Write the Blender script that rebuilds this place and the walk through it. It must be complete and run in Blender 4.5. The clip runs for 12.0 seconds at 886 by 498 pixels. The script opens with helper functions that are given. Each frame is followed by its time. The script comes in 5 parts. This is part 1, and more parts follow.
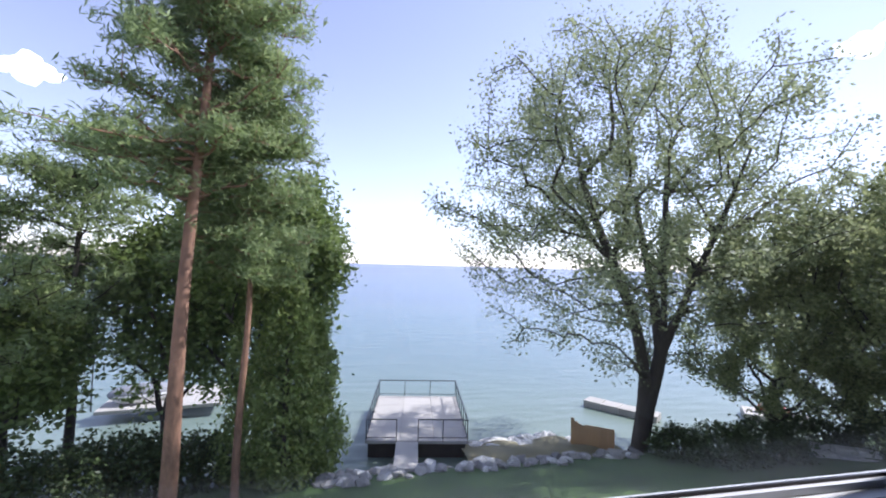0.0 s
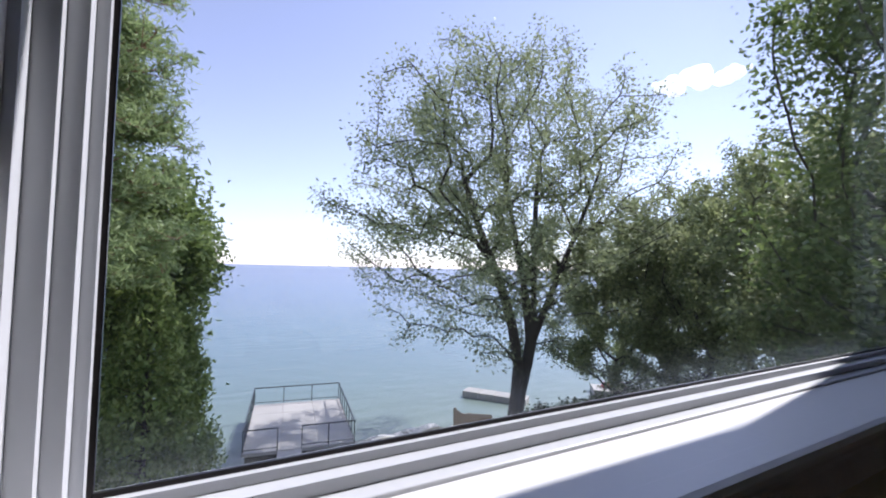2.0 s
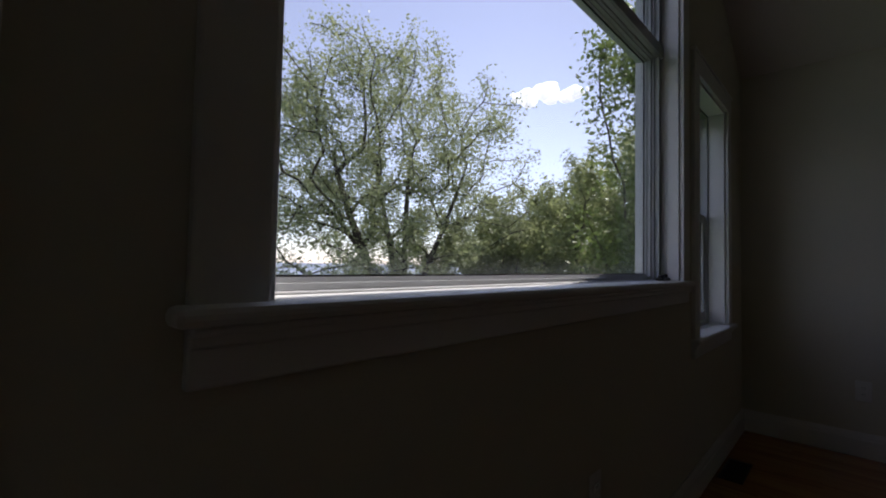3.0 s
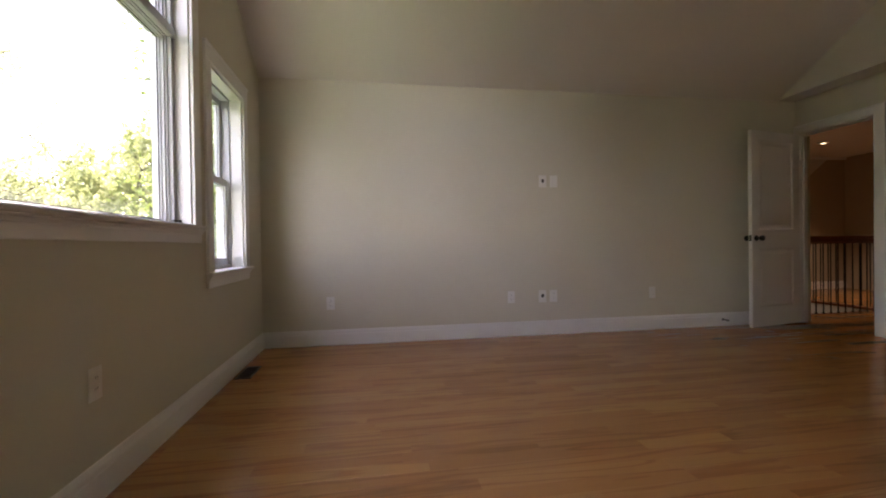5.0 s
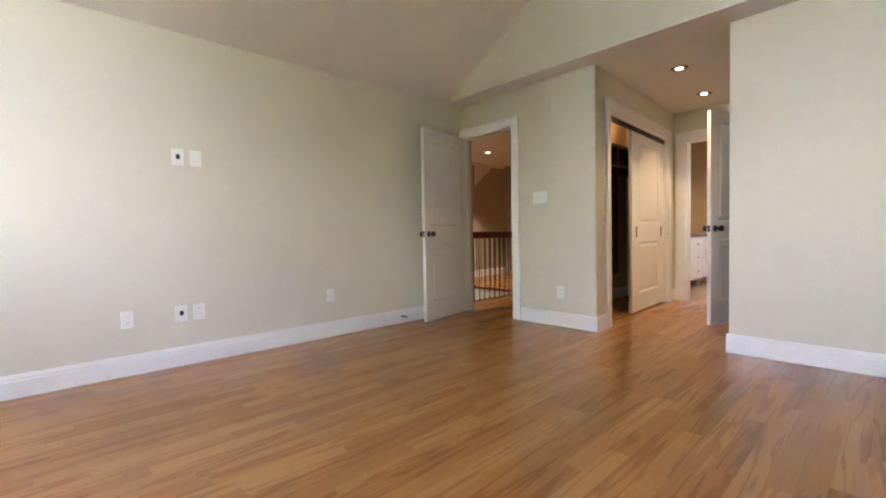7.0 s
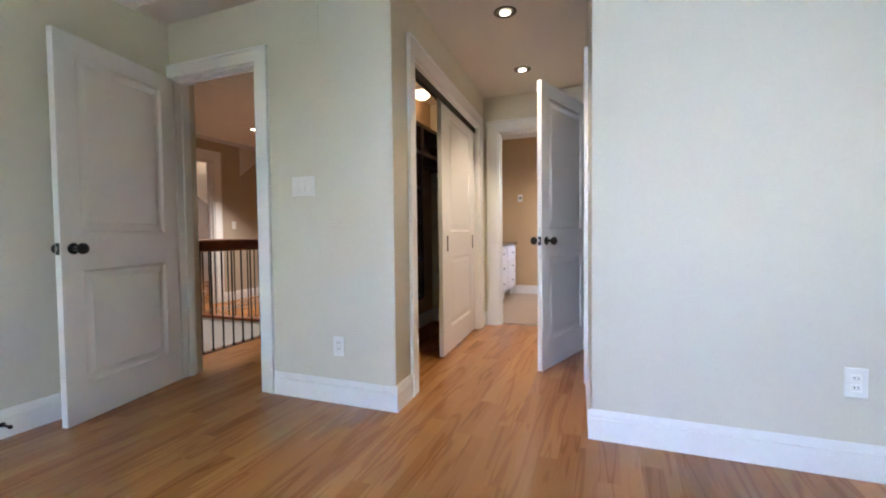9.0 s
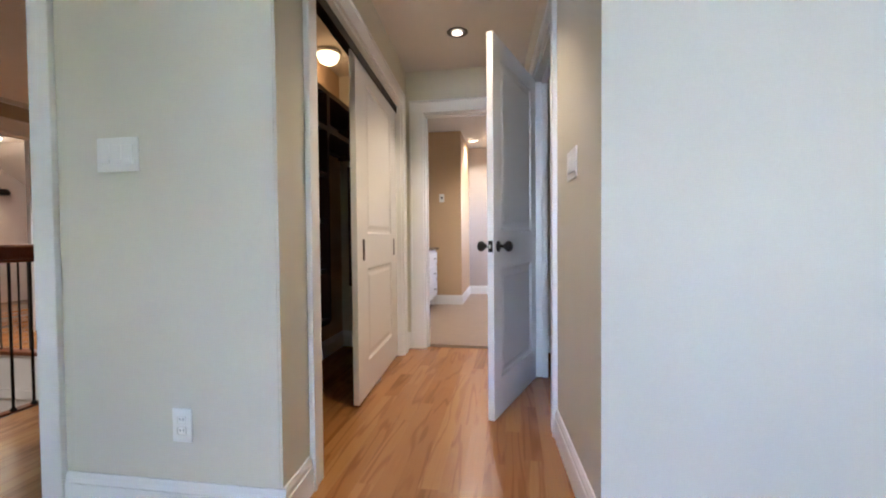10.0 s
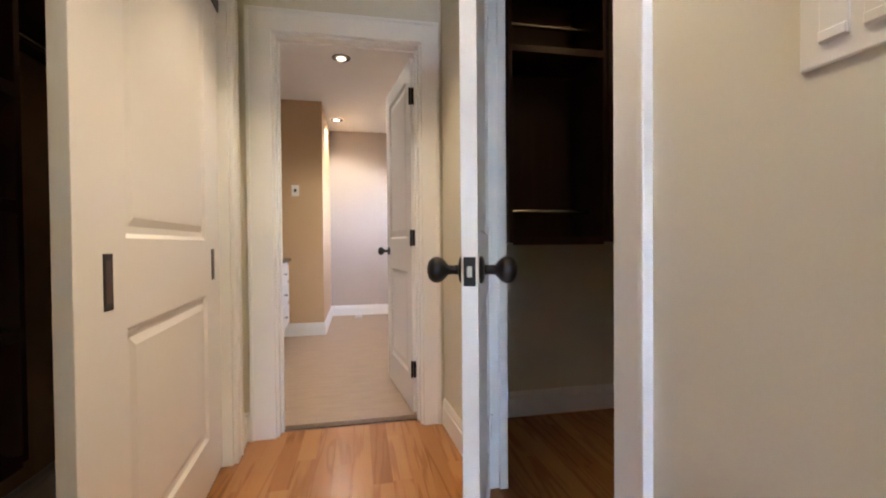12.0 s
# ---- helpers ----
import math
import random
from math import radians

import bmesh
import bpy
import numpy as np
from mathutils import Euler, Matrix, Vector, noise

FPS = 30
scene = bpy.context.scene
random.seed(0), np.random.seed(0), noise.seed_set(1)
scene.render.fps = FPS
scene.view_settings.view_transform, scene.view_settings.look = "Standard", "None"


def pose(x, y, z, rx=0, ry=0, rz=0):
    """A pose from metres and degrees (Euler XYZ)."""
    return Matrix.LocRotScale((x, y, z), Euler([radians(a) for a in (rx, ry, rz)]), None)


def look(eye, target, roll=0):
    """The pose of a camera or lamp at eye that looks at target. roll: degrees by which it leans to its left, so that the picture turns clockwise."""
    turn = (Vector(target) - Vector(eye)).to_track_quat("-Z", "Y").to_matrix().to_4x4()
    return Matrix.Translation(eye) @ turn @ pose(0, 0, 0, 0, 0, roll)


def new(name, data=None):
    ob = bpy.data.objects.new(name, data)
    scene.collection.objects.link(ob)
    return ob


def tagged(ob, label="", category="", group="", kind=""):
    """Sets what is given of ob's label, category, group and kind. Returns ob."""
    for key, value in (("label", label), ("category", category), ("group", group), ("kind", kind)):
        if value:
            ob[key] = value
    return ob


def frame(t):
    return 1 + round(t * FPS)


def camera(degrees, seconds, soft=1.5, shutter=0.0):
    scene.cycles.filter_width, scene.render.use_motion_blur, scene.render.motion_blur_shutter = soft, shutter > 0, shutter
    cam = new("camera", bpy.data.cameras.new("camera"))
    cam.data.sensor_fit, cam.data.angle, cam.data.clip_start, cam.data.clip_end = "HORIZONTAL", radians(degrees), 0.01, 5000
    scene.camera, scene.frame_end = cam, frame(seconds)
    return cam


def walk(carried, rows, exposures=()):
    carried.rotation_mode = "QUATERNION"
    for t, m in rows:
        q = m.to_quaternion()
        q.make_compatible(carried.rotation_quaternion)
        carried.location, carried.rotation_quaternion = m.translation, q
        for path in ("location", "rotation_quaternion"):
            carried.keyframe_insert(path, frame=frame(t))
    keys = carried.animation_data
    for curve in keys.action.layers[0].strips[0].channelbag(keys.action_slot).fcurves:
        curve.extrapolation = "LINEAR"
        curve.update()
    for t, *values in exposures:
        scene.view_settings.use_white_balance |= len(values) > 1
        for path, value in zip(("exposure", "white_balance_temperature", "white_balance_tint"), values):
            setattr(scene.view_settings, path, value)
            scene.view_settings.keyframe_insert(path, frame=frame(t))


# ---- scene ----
cam = camera(92.1, 12.0, soft=2.0)
PATH = [
    (0, (-2.63, -0.297, 1.299), (-2.198, 1.655, 1.373), 1.6),
    (0.8, (-2.883, -0.153, 1.214), (-2.218, 1.732, 1.298), 1.3),
    (1.5, (-3.064, -0.137, 1.176), (-2.238, 1.683, 1.261), 1.3),
    (2, (-3.173, -0.266, 1.215), (-2.208, 1.483, 1.303), 1.3),
    (2.2, (-3.231, -0.329, 1.223), (-2.195, 1.38, 1.312), 1.1),
    (2.5, (-3.334, -0.419, 1.184), (-2.184, 1.216, 1.276), 0.9),
    (2.8, (-3.46, -0.501, 1.097), (-2.152, 1.01, 1.189), 1.1),
    (3, (-3.535, -0.546, 1.072), (-2.09, 0.836, 1.146), 1.1),
    (3.2, (-3.602, -0.575, 1.031), (-2.018, 0.652, 1.11), 0.8),
    (4.8, (-4.001, -0.951, 0.906), (-2.007, -1.102, 0.894), -0.8),
    (5, (-3.997, -0.981, 0.891), (-2.023, -1.303, 0.875), -0.8),
    (5.2, (-3.971, -1.073, 0.872), (-2.022, -1.523, 0.855), -0.9),
    (5.5, (-3.969, -1.136, 0.877), (-2.087, -1.814, 0.851), -1.1),
    (6, (-3.862, -1.28, 0.907), (-2.127, -2.274, 0.848), -1.2),
    (6.5, (-3.724, -1.556, 0.897), (-2.134, -2.767, 0.837), -1.1),
    (7, (-3.558, -1.902, 0.918), (-2.099, -3.269, 0.849), -1.1),
    (7.5, (-3.381, -2.285, 0.943), (-2.09, -3.811, 0.866), -1.1),
    (7.7, (-3.317, -2.46, 0.948), (-2.093, -4.04, 0.876), -1.0),
    (9.3, (-2.659, -3.714, 0.978), (-2.068, -5.624, 0.913), -0.6),
    (9.5, (-2.595, -3.877, 0.97), (-2.087, -5.81, 0.91), -0.6),
    (10, (-2.435, -4.258, 0.97), (-2.124, -6.233, 0.918), -0.5),
    (10.5, (-2.31, -4.63, 0.977), (-2.209, -6.627, 0.931), -0.4),
    (11, (-2.233, -4.985, 0.991), (-2.355, -6.981, 0.948), -0.6),
    (11.5, (-2.165, -5.303, 0.989), (-2.478, -7.278, 0.95), -0.6),
    (12, (-2.112, -5.642, 0.983), (-2.499, -7.604, 0.953), -0.5),
]
EXPOSURES = [(0.0, 0.60, 5850, 17), (1.2, 0.40, 5850, 17), (2.0, 0.38, 5850, 17), (2.6, 0.12, 6300, 15), (3.2, 0.12, 6500, 14), (4.8, 3.15, 8000, 20), (5.0, 3.52, 7950, 20), (5.5, 4.27, 7750, 22), (6.5, 4.97, 7300, 16),
             (7.5, 5.42, 6650, 11), (9.5, 5.42, 5600, 9), (10.5, 5.15, 5650, 9), (11.2, 5.12, 5850, 9), (12.0, 5.25, 6000, 8)]
walk(cam, [(t, look(e, a, r)) for t, e, a, r in PATH], exposures=EXPOSURES)

# ---- light and exposure ----
world = bpy.data.worlds.new("sky")
scene.world = world
world.use_nodes = True
_n = world.node_tree.nodes
_sky = _n.new("ShaderNodeTexSky")
_sky.sky_type = "NISHITA"
_sky.sun_disc = False
SUN_EL, SUN_AZ = radians(46), radians(82)      # azimuth from +y towards +x
_sky.sun_elevation, _sky.sun_rotation = SUN_EL, SUN_AZ
_sky.dust_density, _sky.air_density, _sky.ozone_density = 0.05, 1.0, 2.0
_n["Background"].inputs["Strength"].default_value = 0.135
_hs = _n.new("ShaderNodeHueSaturation")          # a pale summer haze over the whole sky
_hs.inputs["Saturation"].default_value, _hs.inputs["Value"].default_value = 0.62, 1.25
_tint = _n.new("ShaderNodeMix")
_tint.data_type, _tint.blend_type = "RGBA", "MULTIPLY"
_tint.inputs["Factor"].default_value, _tint.inputs["B"].default_value = 1.0, (1.02, 0.96, 1.07, 1)
world.node_tree.links.new(_sky.outputs["Color"], _hs.inputs["Color"])
world.node_tree.links.new(_hs.outputs["Color"], _tint.inputs["A"])
world.node_tree.links.new(_tint.outputs["Result"], _n["Background"].inputs["Color"])
_sun = bpy.data.lights.new("sun", "SUN")
_sun.energy, _sun.angle, _sun.color = 5.0, radians(0.5), (1.0, 0.95, 0.87)
sun = new("sun", _sun)
sun.matrix_world = look((math.sin(SUN_AZ) * math.cos(SUN_EL) * 50, math.cos(SUN_AZ) * math.cos(SUN_EL) * 50, math.sin(SUN_EL) * 50), (0, 0, 0))


def bulb(name, x, y, z, watts, radius=0.04, color=(1.0, 0.72, 0.45), spot=0):
    d = bpy.data.lights.new(name, "SPOT" if spot else "POINT")
    d.energy, d.shadow_soft_size, d.color = watts, radius, color
    if spot:
        d.spot_size, d.spot_blend = radians(spot), 0.6
    o = new(name, d)
    o.location = (x, y, z)
    return o


# ---- materials ----
def mat(name, color, rough=0.5, metal=0.0, var=0.08, scale=3.0, fine=60.0, bump=0.05, spec=0.5, stretch=(1, 1, 1), by_object=0.0, dist=0.004, color2=None):
    m = bpy.data.materials.new(name)
    m.use_nodes = True
    nt = m.node_tree
    N, L = nt.nodes, nt.links
    b = N["Principled BSDF"]
    b.inputs["Roughness"].default_value, b.inputs["Metallic"].default_value = rough, metal
    b.inputs["Specular IOR Level"].default_value = spec
    tc = N.new("ShaderNodeTexCoord")
    mp = N.new("ShaderNodeMapping")
    mp.inputs["Scale"].default_value = stretch
    L.new(tc.outputs["Object"], mp.inputs["Vector"])
    big, small = N.new("ShaderNodeTexNoise"), N.new("ShaderNodeTexNoise")
    big.inputs["Scale"].default_value, big.inputs["Detail"].default_value = scale, 4
    small.inputs["Scale"].default_value, small.inputs["Detail"].default_value = fine, 5
    L.new(mp.outputs["Vector"], big.inputs["Vector"])
    L.new(mp.outputs["Vector"], small.inputs["Vector"])
    mix = N.new("ShaderNodeMix")
    mix.data_type = "RGBA"
    c2 = color2 or tuple(c * (1 - 2.2 * var) for c in color)
    mix.inputs["A"].default_value, mix.inputs["B"].default_value = (*c2, 1), (*color, 1)
    ramp = N.new("ShaderNodeMapRange")
    ramp.inputs["From Min"].default_value, ramp.inputs["From Max"].default_value = 0.3, 0.7
    blend = N.new("ShaderNodeMath")
    blend.operation = "MULTIPLY_ADD"
    blend.inputs[1].default_value = 0.45
    L.new(small.outputs["Fac"], blend.inputs[0])
    half = N.new("ShaderNodeMath")
    half.operation = "MULTIPLY"
    half.inputs[1].default_value = 0.55
    L.new(big.outputs["Fac"], half.inputs[0])
    L.new(half.outputs[0], blend.inputs[2])
    L.new(blend.outputs[0], ramp.inputs["Value"])
    L.new(ramp.outputs["Result"], mix.inputs["Factor"])
    col = mix.outputs["Result"]
    if by_object:
        oi = N.new("ShaderNodeObjectInfo")
        geo = N.new("ShaderNodeNewGeometry")
        add = N.new("ShaderNodeMath")
        add.operation = "ADD"
        L.new(oi.outputs["Random"], add.inputs[0])
        L.new(geo.outputs["Random Per Island"], add.inputs[1])
        fr = N.new("ShaderNodeMath")
        fr.operation = "FRACT"
        L.new(add.outputs[0], fr.inputs[0])
        mr = N.new("ShaderNodeMapRange")
        mr.inputs["To Min"].default_value, mr.inputs["To Max"].default_value = 1 - by_object, 1 + by_object
        L.new(fr.outputs[0], mr.inputs["Value"])
        hs = N.new("ShaderNodeHueSaturation")
        L.new(mr.outputs["Result"], hs.inputs["Value"])
        L.new(col, hs.inputs["Color"])
        col = hs.outputs["Color"]
    L.new(col, b.inputs["Base Color"])
    if bump:
        bp = N.new("ShaderNodeBump")
        bp.inputs["Strength"].default_value, bp.inputs["Distance"].default_value = bump, dist
        L.new(small.outputs["Fac"], bp.inputs["Height"])
        L.new(bp.outputs["Normal"], b.inputs["Normal"])
    return m


def glow(name, color, strength):
    m = bpy.data.materials.new(name)
    m.use_nodes = True
    b = m.node_tree.nodes["Principled BSDF"]
    b.inputs["Base Color"].default_value = (0.9, 0.88, 0.84, 1)
    b.inputs["Emission Color"].default_value, b.inputs["Emission Strength"].default_value = (*color, 1), strength
    return m


def glass(name):
    """Thin clear glass: straight through, with gloss that grows at grazing angles."""
    m = bpy.data.materials.new(name)
    m.use_nodes = True
    nt = m.node_tree
    nt.nodes.clear()
    out, g = nt.nodes.new("ShaderNodeOutputMaterial"), nt.nodes.new("ShaderNodeBsdfGlossy")
    tr, mx, lw = nt.nodes.new("ShaderNodeBsdfTransparent"), nt.nodes.new("ShaderNodeMixShader"), nt.nodes.new("ShaderNodeLayerWeight")
    g.inputs["Roughness"].default_value = 0.0
    tr.inputs["Color"].default_value = (0.97, 0.98, 0.98, 1)
    lw.inputs["Blend"].default_value = 0.5
    pw, ma = nt.nodes.new("ShaderNodeMath"), nt.nodes.new("ShaderNodeMath")
    pw.operation, ma.operation = "POWER", "MULTIPLY_ADD"
    pw.inputs[1].default_value, ma.inputs[1].default_value, ma.inputs[2].default_value = 5.0, 0.7, 0.02
    nt.links.new(lw.outputs["Facing"], pw.inputs[0])
    nt.links.new(pw.outputs[0], ma.inputs[0])
    nt.links.new(ma.outputs[0], mx.inputs[0])
    nt.links.new(tr.outputs[0], mx.inputs[1])
    nt.links.new(g.outputs[0], mx.inputs[2])
    # dust that has gathered along the foot of the pane
    geo, sep, fall, noi, dirt = (nt.nodes.new(k) for k in ("ShaderNodeNewGeometry", "ShaderNodeSeparateXYZ", "ShaderNodeMapRange", "ShaderNodeTexNoise", "ShaderNodeMath"))
    fall.inputs["From Min"].default_value, fall.inputs["From Max"].default_value = 1.045, 1.105
    fall.inputs["To Min"].default_value, fall.inputs["To Max"].default_value = 0.11, 0.006
    noi.inputs["Scale"].default_value = 9.0
    dirt.operation = "MULTIPLY"
    nt.links.new(geo.outputs["Position"], sep.inputs[0])
    nt.links.new(geo.outputs["Position"], noi.inputs["Vector"])
    nt.links.new(sep.outputs["Z"], fall.inputs["Value"])
    nt.links.new(fall.outputs["Result"], dirt.inputs[0])
    nt.links.new(noi.outputs["Fac"], dirt.inputs[1])
    dust, mx2 = nt.nodes.new("ShaderNodeBsdfTranslucent"), nt.nodes.new("ShaderNodeMixShader")
    dust.inputs["Color"].default_value = (0.55, 0.56, 0.58, 1)
    nt.links.new(dirt.outputs[0], mx2.inputs[0])
    nt.links.new(mx.outputs[0], mx2.inputs[1])
    nt.links.new(dust.outputs[0], mx2.inputs[2])
    nt.links.new(mx2.outputs[0], out.inputs["Surface"])
    return m


M_WALL = mat("wall_paint", (0.68, 0.645, 0.545), 0.75, var=0.02, fine=220, bump=0.06, spec=0.3, dist=0.001)
M_CEIL = mat("ceiling_paint", (0.75, 0.71, 0.66), 0.85, var=0.02, fine=260, bump=0.08, spec=0.2, dist=0.001)
M_WHITECEIL = mat("white_ceiling_paint", (0.86, 0.85, 0.84), 0.85, var=0.02, fine=260, bump=0.06, spec=0.2, dist=0.001)
M_TRIM = mat("trim_paint", (0.84, 0.83, 0.82), 0.38, var=0.015, fine=90, bump=0.02, dist=0.001)
M_DOOR = mat("door_paint", (0.80, 0.78, 0.76), 0.33, var=0.015, scale=2, fine=120, bump=0.03, stretch=(1, 1, 0.15), dist=0.001)
M_VINYL = mat("window_vinyl", (0.58, 0.59, 0.61), 0.42, var=0.02, fine=100, bump=0.02, dist=0.001)
M_PLATE = mat("plate_plastic", (0.82, 0.81, 0.78), 0.3, var=0.01, fine=100, bump=0.0)
M_BLACK = mat("dark_bronze", (0.018, 0.015, 0.014), 0.32, metal=0.6, var=0.1, fine=90, bump=0.02)
M_STEEL = mat("latch_steel", (0.55, 0.54, 0.52), 0.25, metal=1.0, var=0.05, bump=0.0)
M_DARKWOOD = mat("espresso_wood", (0.060, 0.024, 0.014), 0.35, var=0.2, scale=4, fine=40, stretch=(8, 8, 0.5), bump=0.04, dist=0.001)
M_CHERRY = mat("cherry_rail_wood", (0.20, 0.058, 0.020), 0.28, var=0.18, scale=4, fine=30, stretch=(8, 0.6, 8), bump=0.03, dist=0.001)
M_TAN = mat("tan_wall_paint", (0.56, 0.41, 0.28), 0.75, var=0.02, fine=220, bump=0.06, spec=0.3, dist=0.001)
M_TAUPE = mat("taupe_wall_paint", (0.50, 0.435, 0.39), 0.75, var=0.02, fine=220, bump=0.06, spec=0.3, dist=0.001)
M_HALLWALL = mat("hall_wall_paint", (0.47, 0.40, 0.31), 0.75, var=0.02, fine=220, bump=0.06, spec=0.3, dist=0.001)
M_GLASS = glass("window_glass")
M_BULB = glow("lamp_glow", (1.0, 0.80, 0.55), 0.3)


def oak():
    """Red oak floor boards: long grain, cathedral figure and a tone for each board."""
    m = bpy.data.materials.new("oak_floor")
    m.use_nodes = True
    nt = m.node_tree
    N, L = nt.nodes, nt.links
    b = N["Principled BSDF"]
    tc, oi, geo = N.new("ShaderNodeTexCoord"), N.new("ShaderNodeObjectInfo"), N.new("ShaderNodeNewGeometry")
    rnd = N.new("ShaderNodeMath")
    rnd.operation = "ADD"
    L.new(oi.outputs["Random"], rnd.inputs[0])
    L.new(geo.outputs["Random Per Island"], rnd.inputs[1])
    fr = N.new("ShaderNodeMath")
    fr.operation = "FRACT"
    L.new(rnd.outputs[0], fr.inputs[0])
    off = N.new("ShaderNodeVectorMath")
    off.operation = "SCALE"
    off.inputs[0].default_value = (7.3, 23.1, 5.7)
    L.new(fr.outputs[0], off.inputs["Scale"])
    addv = N.new("ShaderNodeVectorMath")
    addv.operation = "ADD"
    L.new(geo.outputs["Position"], addv.inputs[0])
    L.new(off.outputs[0], addv.inputs[1])
    mp = N.new("ShaderNodeMapping")
    mp.inputs["Scale"].default_value = (13, 0.9, 13)
    L.new(addv.outputs[0], mp.inputs["Vector"])
    fig = N.new("ShaderNodeTexNoise")
    fig.inputs["Scale"].default_value, fig.inputs["Detail"].default_value, fig.inputs["Distortion"].default_value = 0.75, 2, 0.6
    L.new(mp.outputs[0], fig.inputs["Vector"])
    rings = N.new("ShaderNodeMath")
    rings.operation = "MULTIPLY"
    rings.inputs[1].default_value = 30
    L.new(fig.outputs["Fac"], rings.inputs[0])
    sn = N.new("ShaderNodeMath")
    sn.operation = "SINE"
    L.new(rings.outputs[0], sn.inputs[0])
    mp2 = N.new("ShaderNodeMapping")
    mp2.inputs["Scale"].default_value = (110, 4, 110)
    L.new(addv.outputs[0], mp2.inputs["Vector"])
    grain = N.new("ShaderNodeTexNoise")
    grain.inputs["Scale"].default_value, grain.inputs["Detail"].default_value = 1.0, 4
    L.new(mp2.outputs[0], grain.inputs["Vector"])
    tone = N.new("ShaderNodeValToRGB")
    e = tone.color_ramp.elements
    e[0].position, e[0].color = 0.0, (0.325, 0.137, 0.040, 1)
    e[1].position, e[1].color = 1.0, (0.44, 0.205, 0.069, 1)
    mid = tone.color_ramp.elements.new(0.5)
    mid.color = (0.39, 0.172, 0.054, 1)
    L.new(fr.outputs[0], tone.inputs["Fac"])
    dark = N.new("ShaderNodeMix")
    dark.data_type, dark.blend_type = "RGBA", "MULTIPLY"
    ringr = N.new("ShaderNodeMapRange")
    ringr.inputs["From Min"].default_value, ringr.inputs["From Max"].default_value = 0.45, 1.0
    ringr.inputs["To Min"].default_value, ringr.inputs["To Max"].default_value = 0.0, 0.42
    L.new(sn.outputs[0], ringr.inputs["Value"])
    L.new(ringr.outputs["Result"], dark.inputs["Factor"])
    L.new(tone.outputs["Color"], dark.inputs["A"])
    dark.inputs["B"].default_value = (0.45, 0.33, 0.25, 1)
    dark2 = N.new("ShaderNodeMix")
    dark2.data_type, dark2.blend_type = "RGBA", "MULTIPLY"
    gr = N.new("ShaderNodeMapRange")
    gr.inputs["From Min"].default_value, gr.inputs["From Max"].default_value = 0.52, 0.72
    gr.inputs["To Min"].default_value, gr.inputs["To Max"].default_value = 0.0, 0.15
    L.new(grain.outputs["Fac"], gr.inputs["Value"])
    L.new(gr.outputs["Result"], dark2.inputs["Factor"])
    L.new(dark.outputs["Result"], dark2.inputs["A"])
    dark2.inputs["B"].default_value = (0.5, 0.38, 0.3, 1)
    L.new(dark2.outputs["Result"], b.inputs["Base Color"])
    rr = N.new("ShaderNodeMapRange")
    rr.inputs["To Min"].default_value, rr.inputs["To Max"].default_value = 0.19, 0.29
    L.new(grain.outputs["Fac"], rr.inputs["Value"])
    L.new(rr.outputs["Result"], b.inputs["Roughness"])
    bp = N.new("ShaderNodeBump")
    bp.inputs["Strength"].default_value, bp.inputs["Distance"].default_value = 0.10, 0.0008
    L.new(grain.outputs["Fac"], bp.inputs["Height"])
    L.new(bp.outputs["Normal"], b.inputs["Normal"])
    return m


M_OAK = oak()


# ---- mesh helpers ----
def box(bm, x0, x1, y0, y1, z0, z1, bevel=0.0, m=None):
    g = bmesh.ops.create_cube(bm, size=1.0)
    vs = g["verts"]
    for v in vs:
        v.co = Vector(((x0 + x1) / 2 + v.co.x * (x1 - x0), (y0 + y1) / 2 + v.co.y * (y1 - y0), (z0 + z1) / 2 + v.co.z * (z1 - z0)))
    if bevel:
        es = list({e for v in vs for e in v.link_edges})
        r = bmesh.ops.bevel(bm, geom=es, offset=bevel, segments=2, affect="EDGES", profile=0.5)
        vs = list({v for f in r["faces"] for v in f.verts} | {v for v in vs if v.is_valid})
    if m is not None:
        for v in vs:
            v.co = m @ v.co
    return vs


def prism(bm, outline, depth, m):
    """A flat outline (x, z) pushed by depth along y, then laid by m."""
    a = [bm.verts.new(m @ Vector((x, 0, z))) for x, z in outline]
    b = [bm.verts.new(m @ Vector((x, depth, z))) for x, z in outline]
    n = len(a)
    bm.faces.new(a)
    bm.faces.new(b[::-1])
    for i in range(n):
        bm.faces.new((a[i], b[i], b[(i + 1) % n], a[(i + 1) % n]))


def tube(bm, p, q, r0, r1=None, n=10, caps=True):
    p, q = Vector(p), Vector(q)
    d = q - p
    r1 = r0 if r1 is None else r1
    m = Matrix.Translation((p + q) / 2) @ d.to_track_quat("Z", "Y").to_matrix().to_4x4()
    bmesh.ops.create_cone(bm, cap_ends=caps, segments=n, radius1=r0, radius2=r1, depth=d.length, matrix=m)


def lathe(bm, profile, n=20, m=Matrix()):
    """A profile of (radius, height) turned about the z axis, then laid by m."""
    rows = []
    for r, z in profile:
        rows.append([bm.verts.new(m @ Vector((r * math.cos(2 * math.pi * i / n), r * math.sin(2 * math.pi * i / n), z))) for i in range(n)])
    for a, b in zip(rows, rows[1:]):
        for i in range(n):
            bm.faces.new((a[i], a[(i + 1) % n], b[(i + 1) % n], b[i]))
    bm.faces.new(rows[0][::-1])
    bm.faces.new(rows[-1])


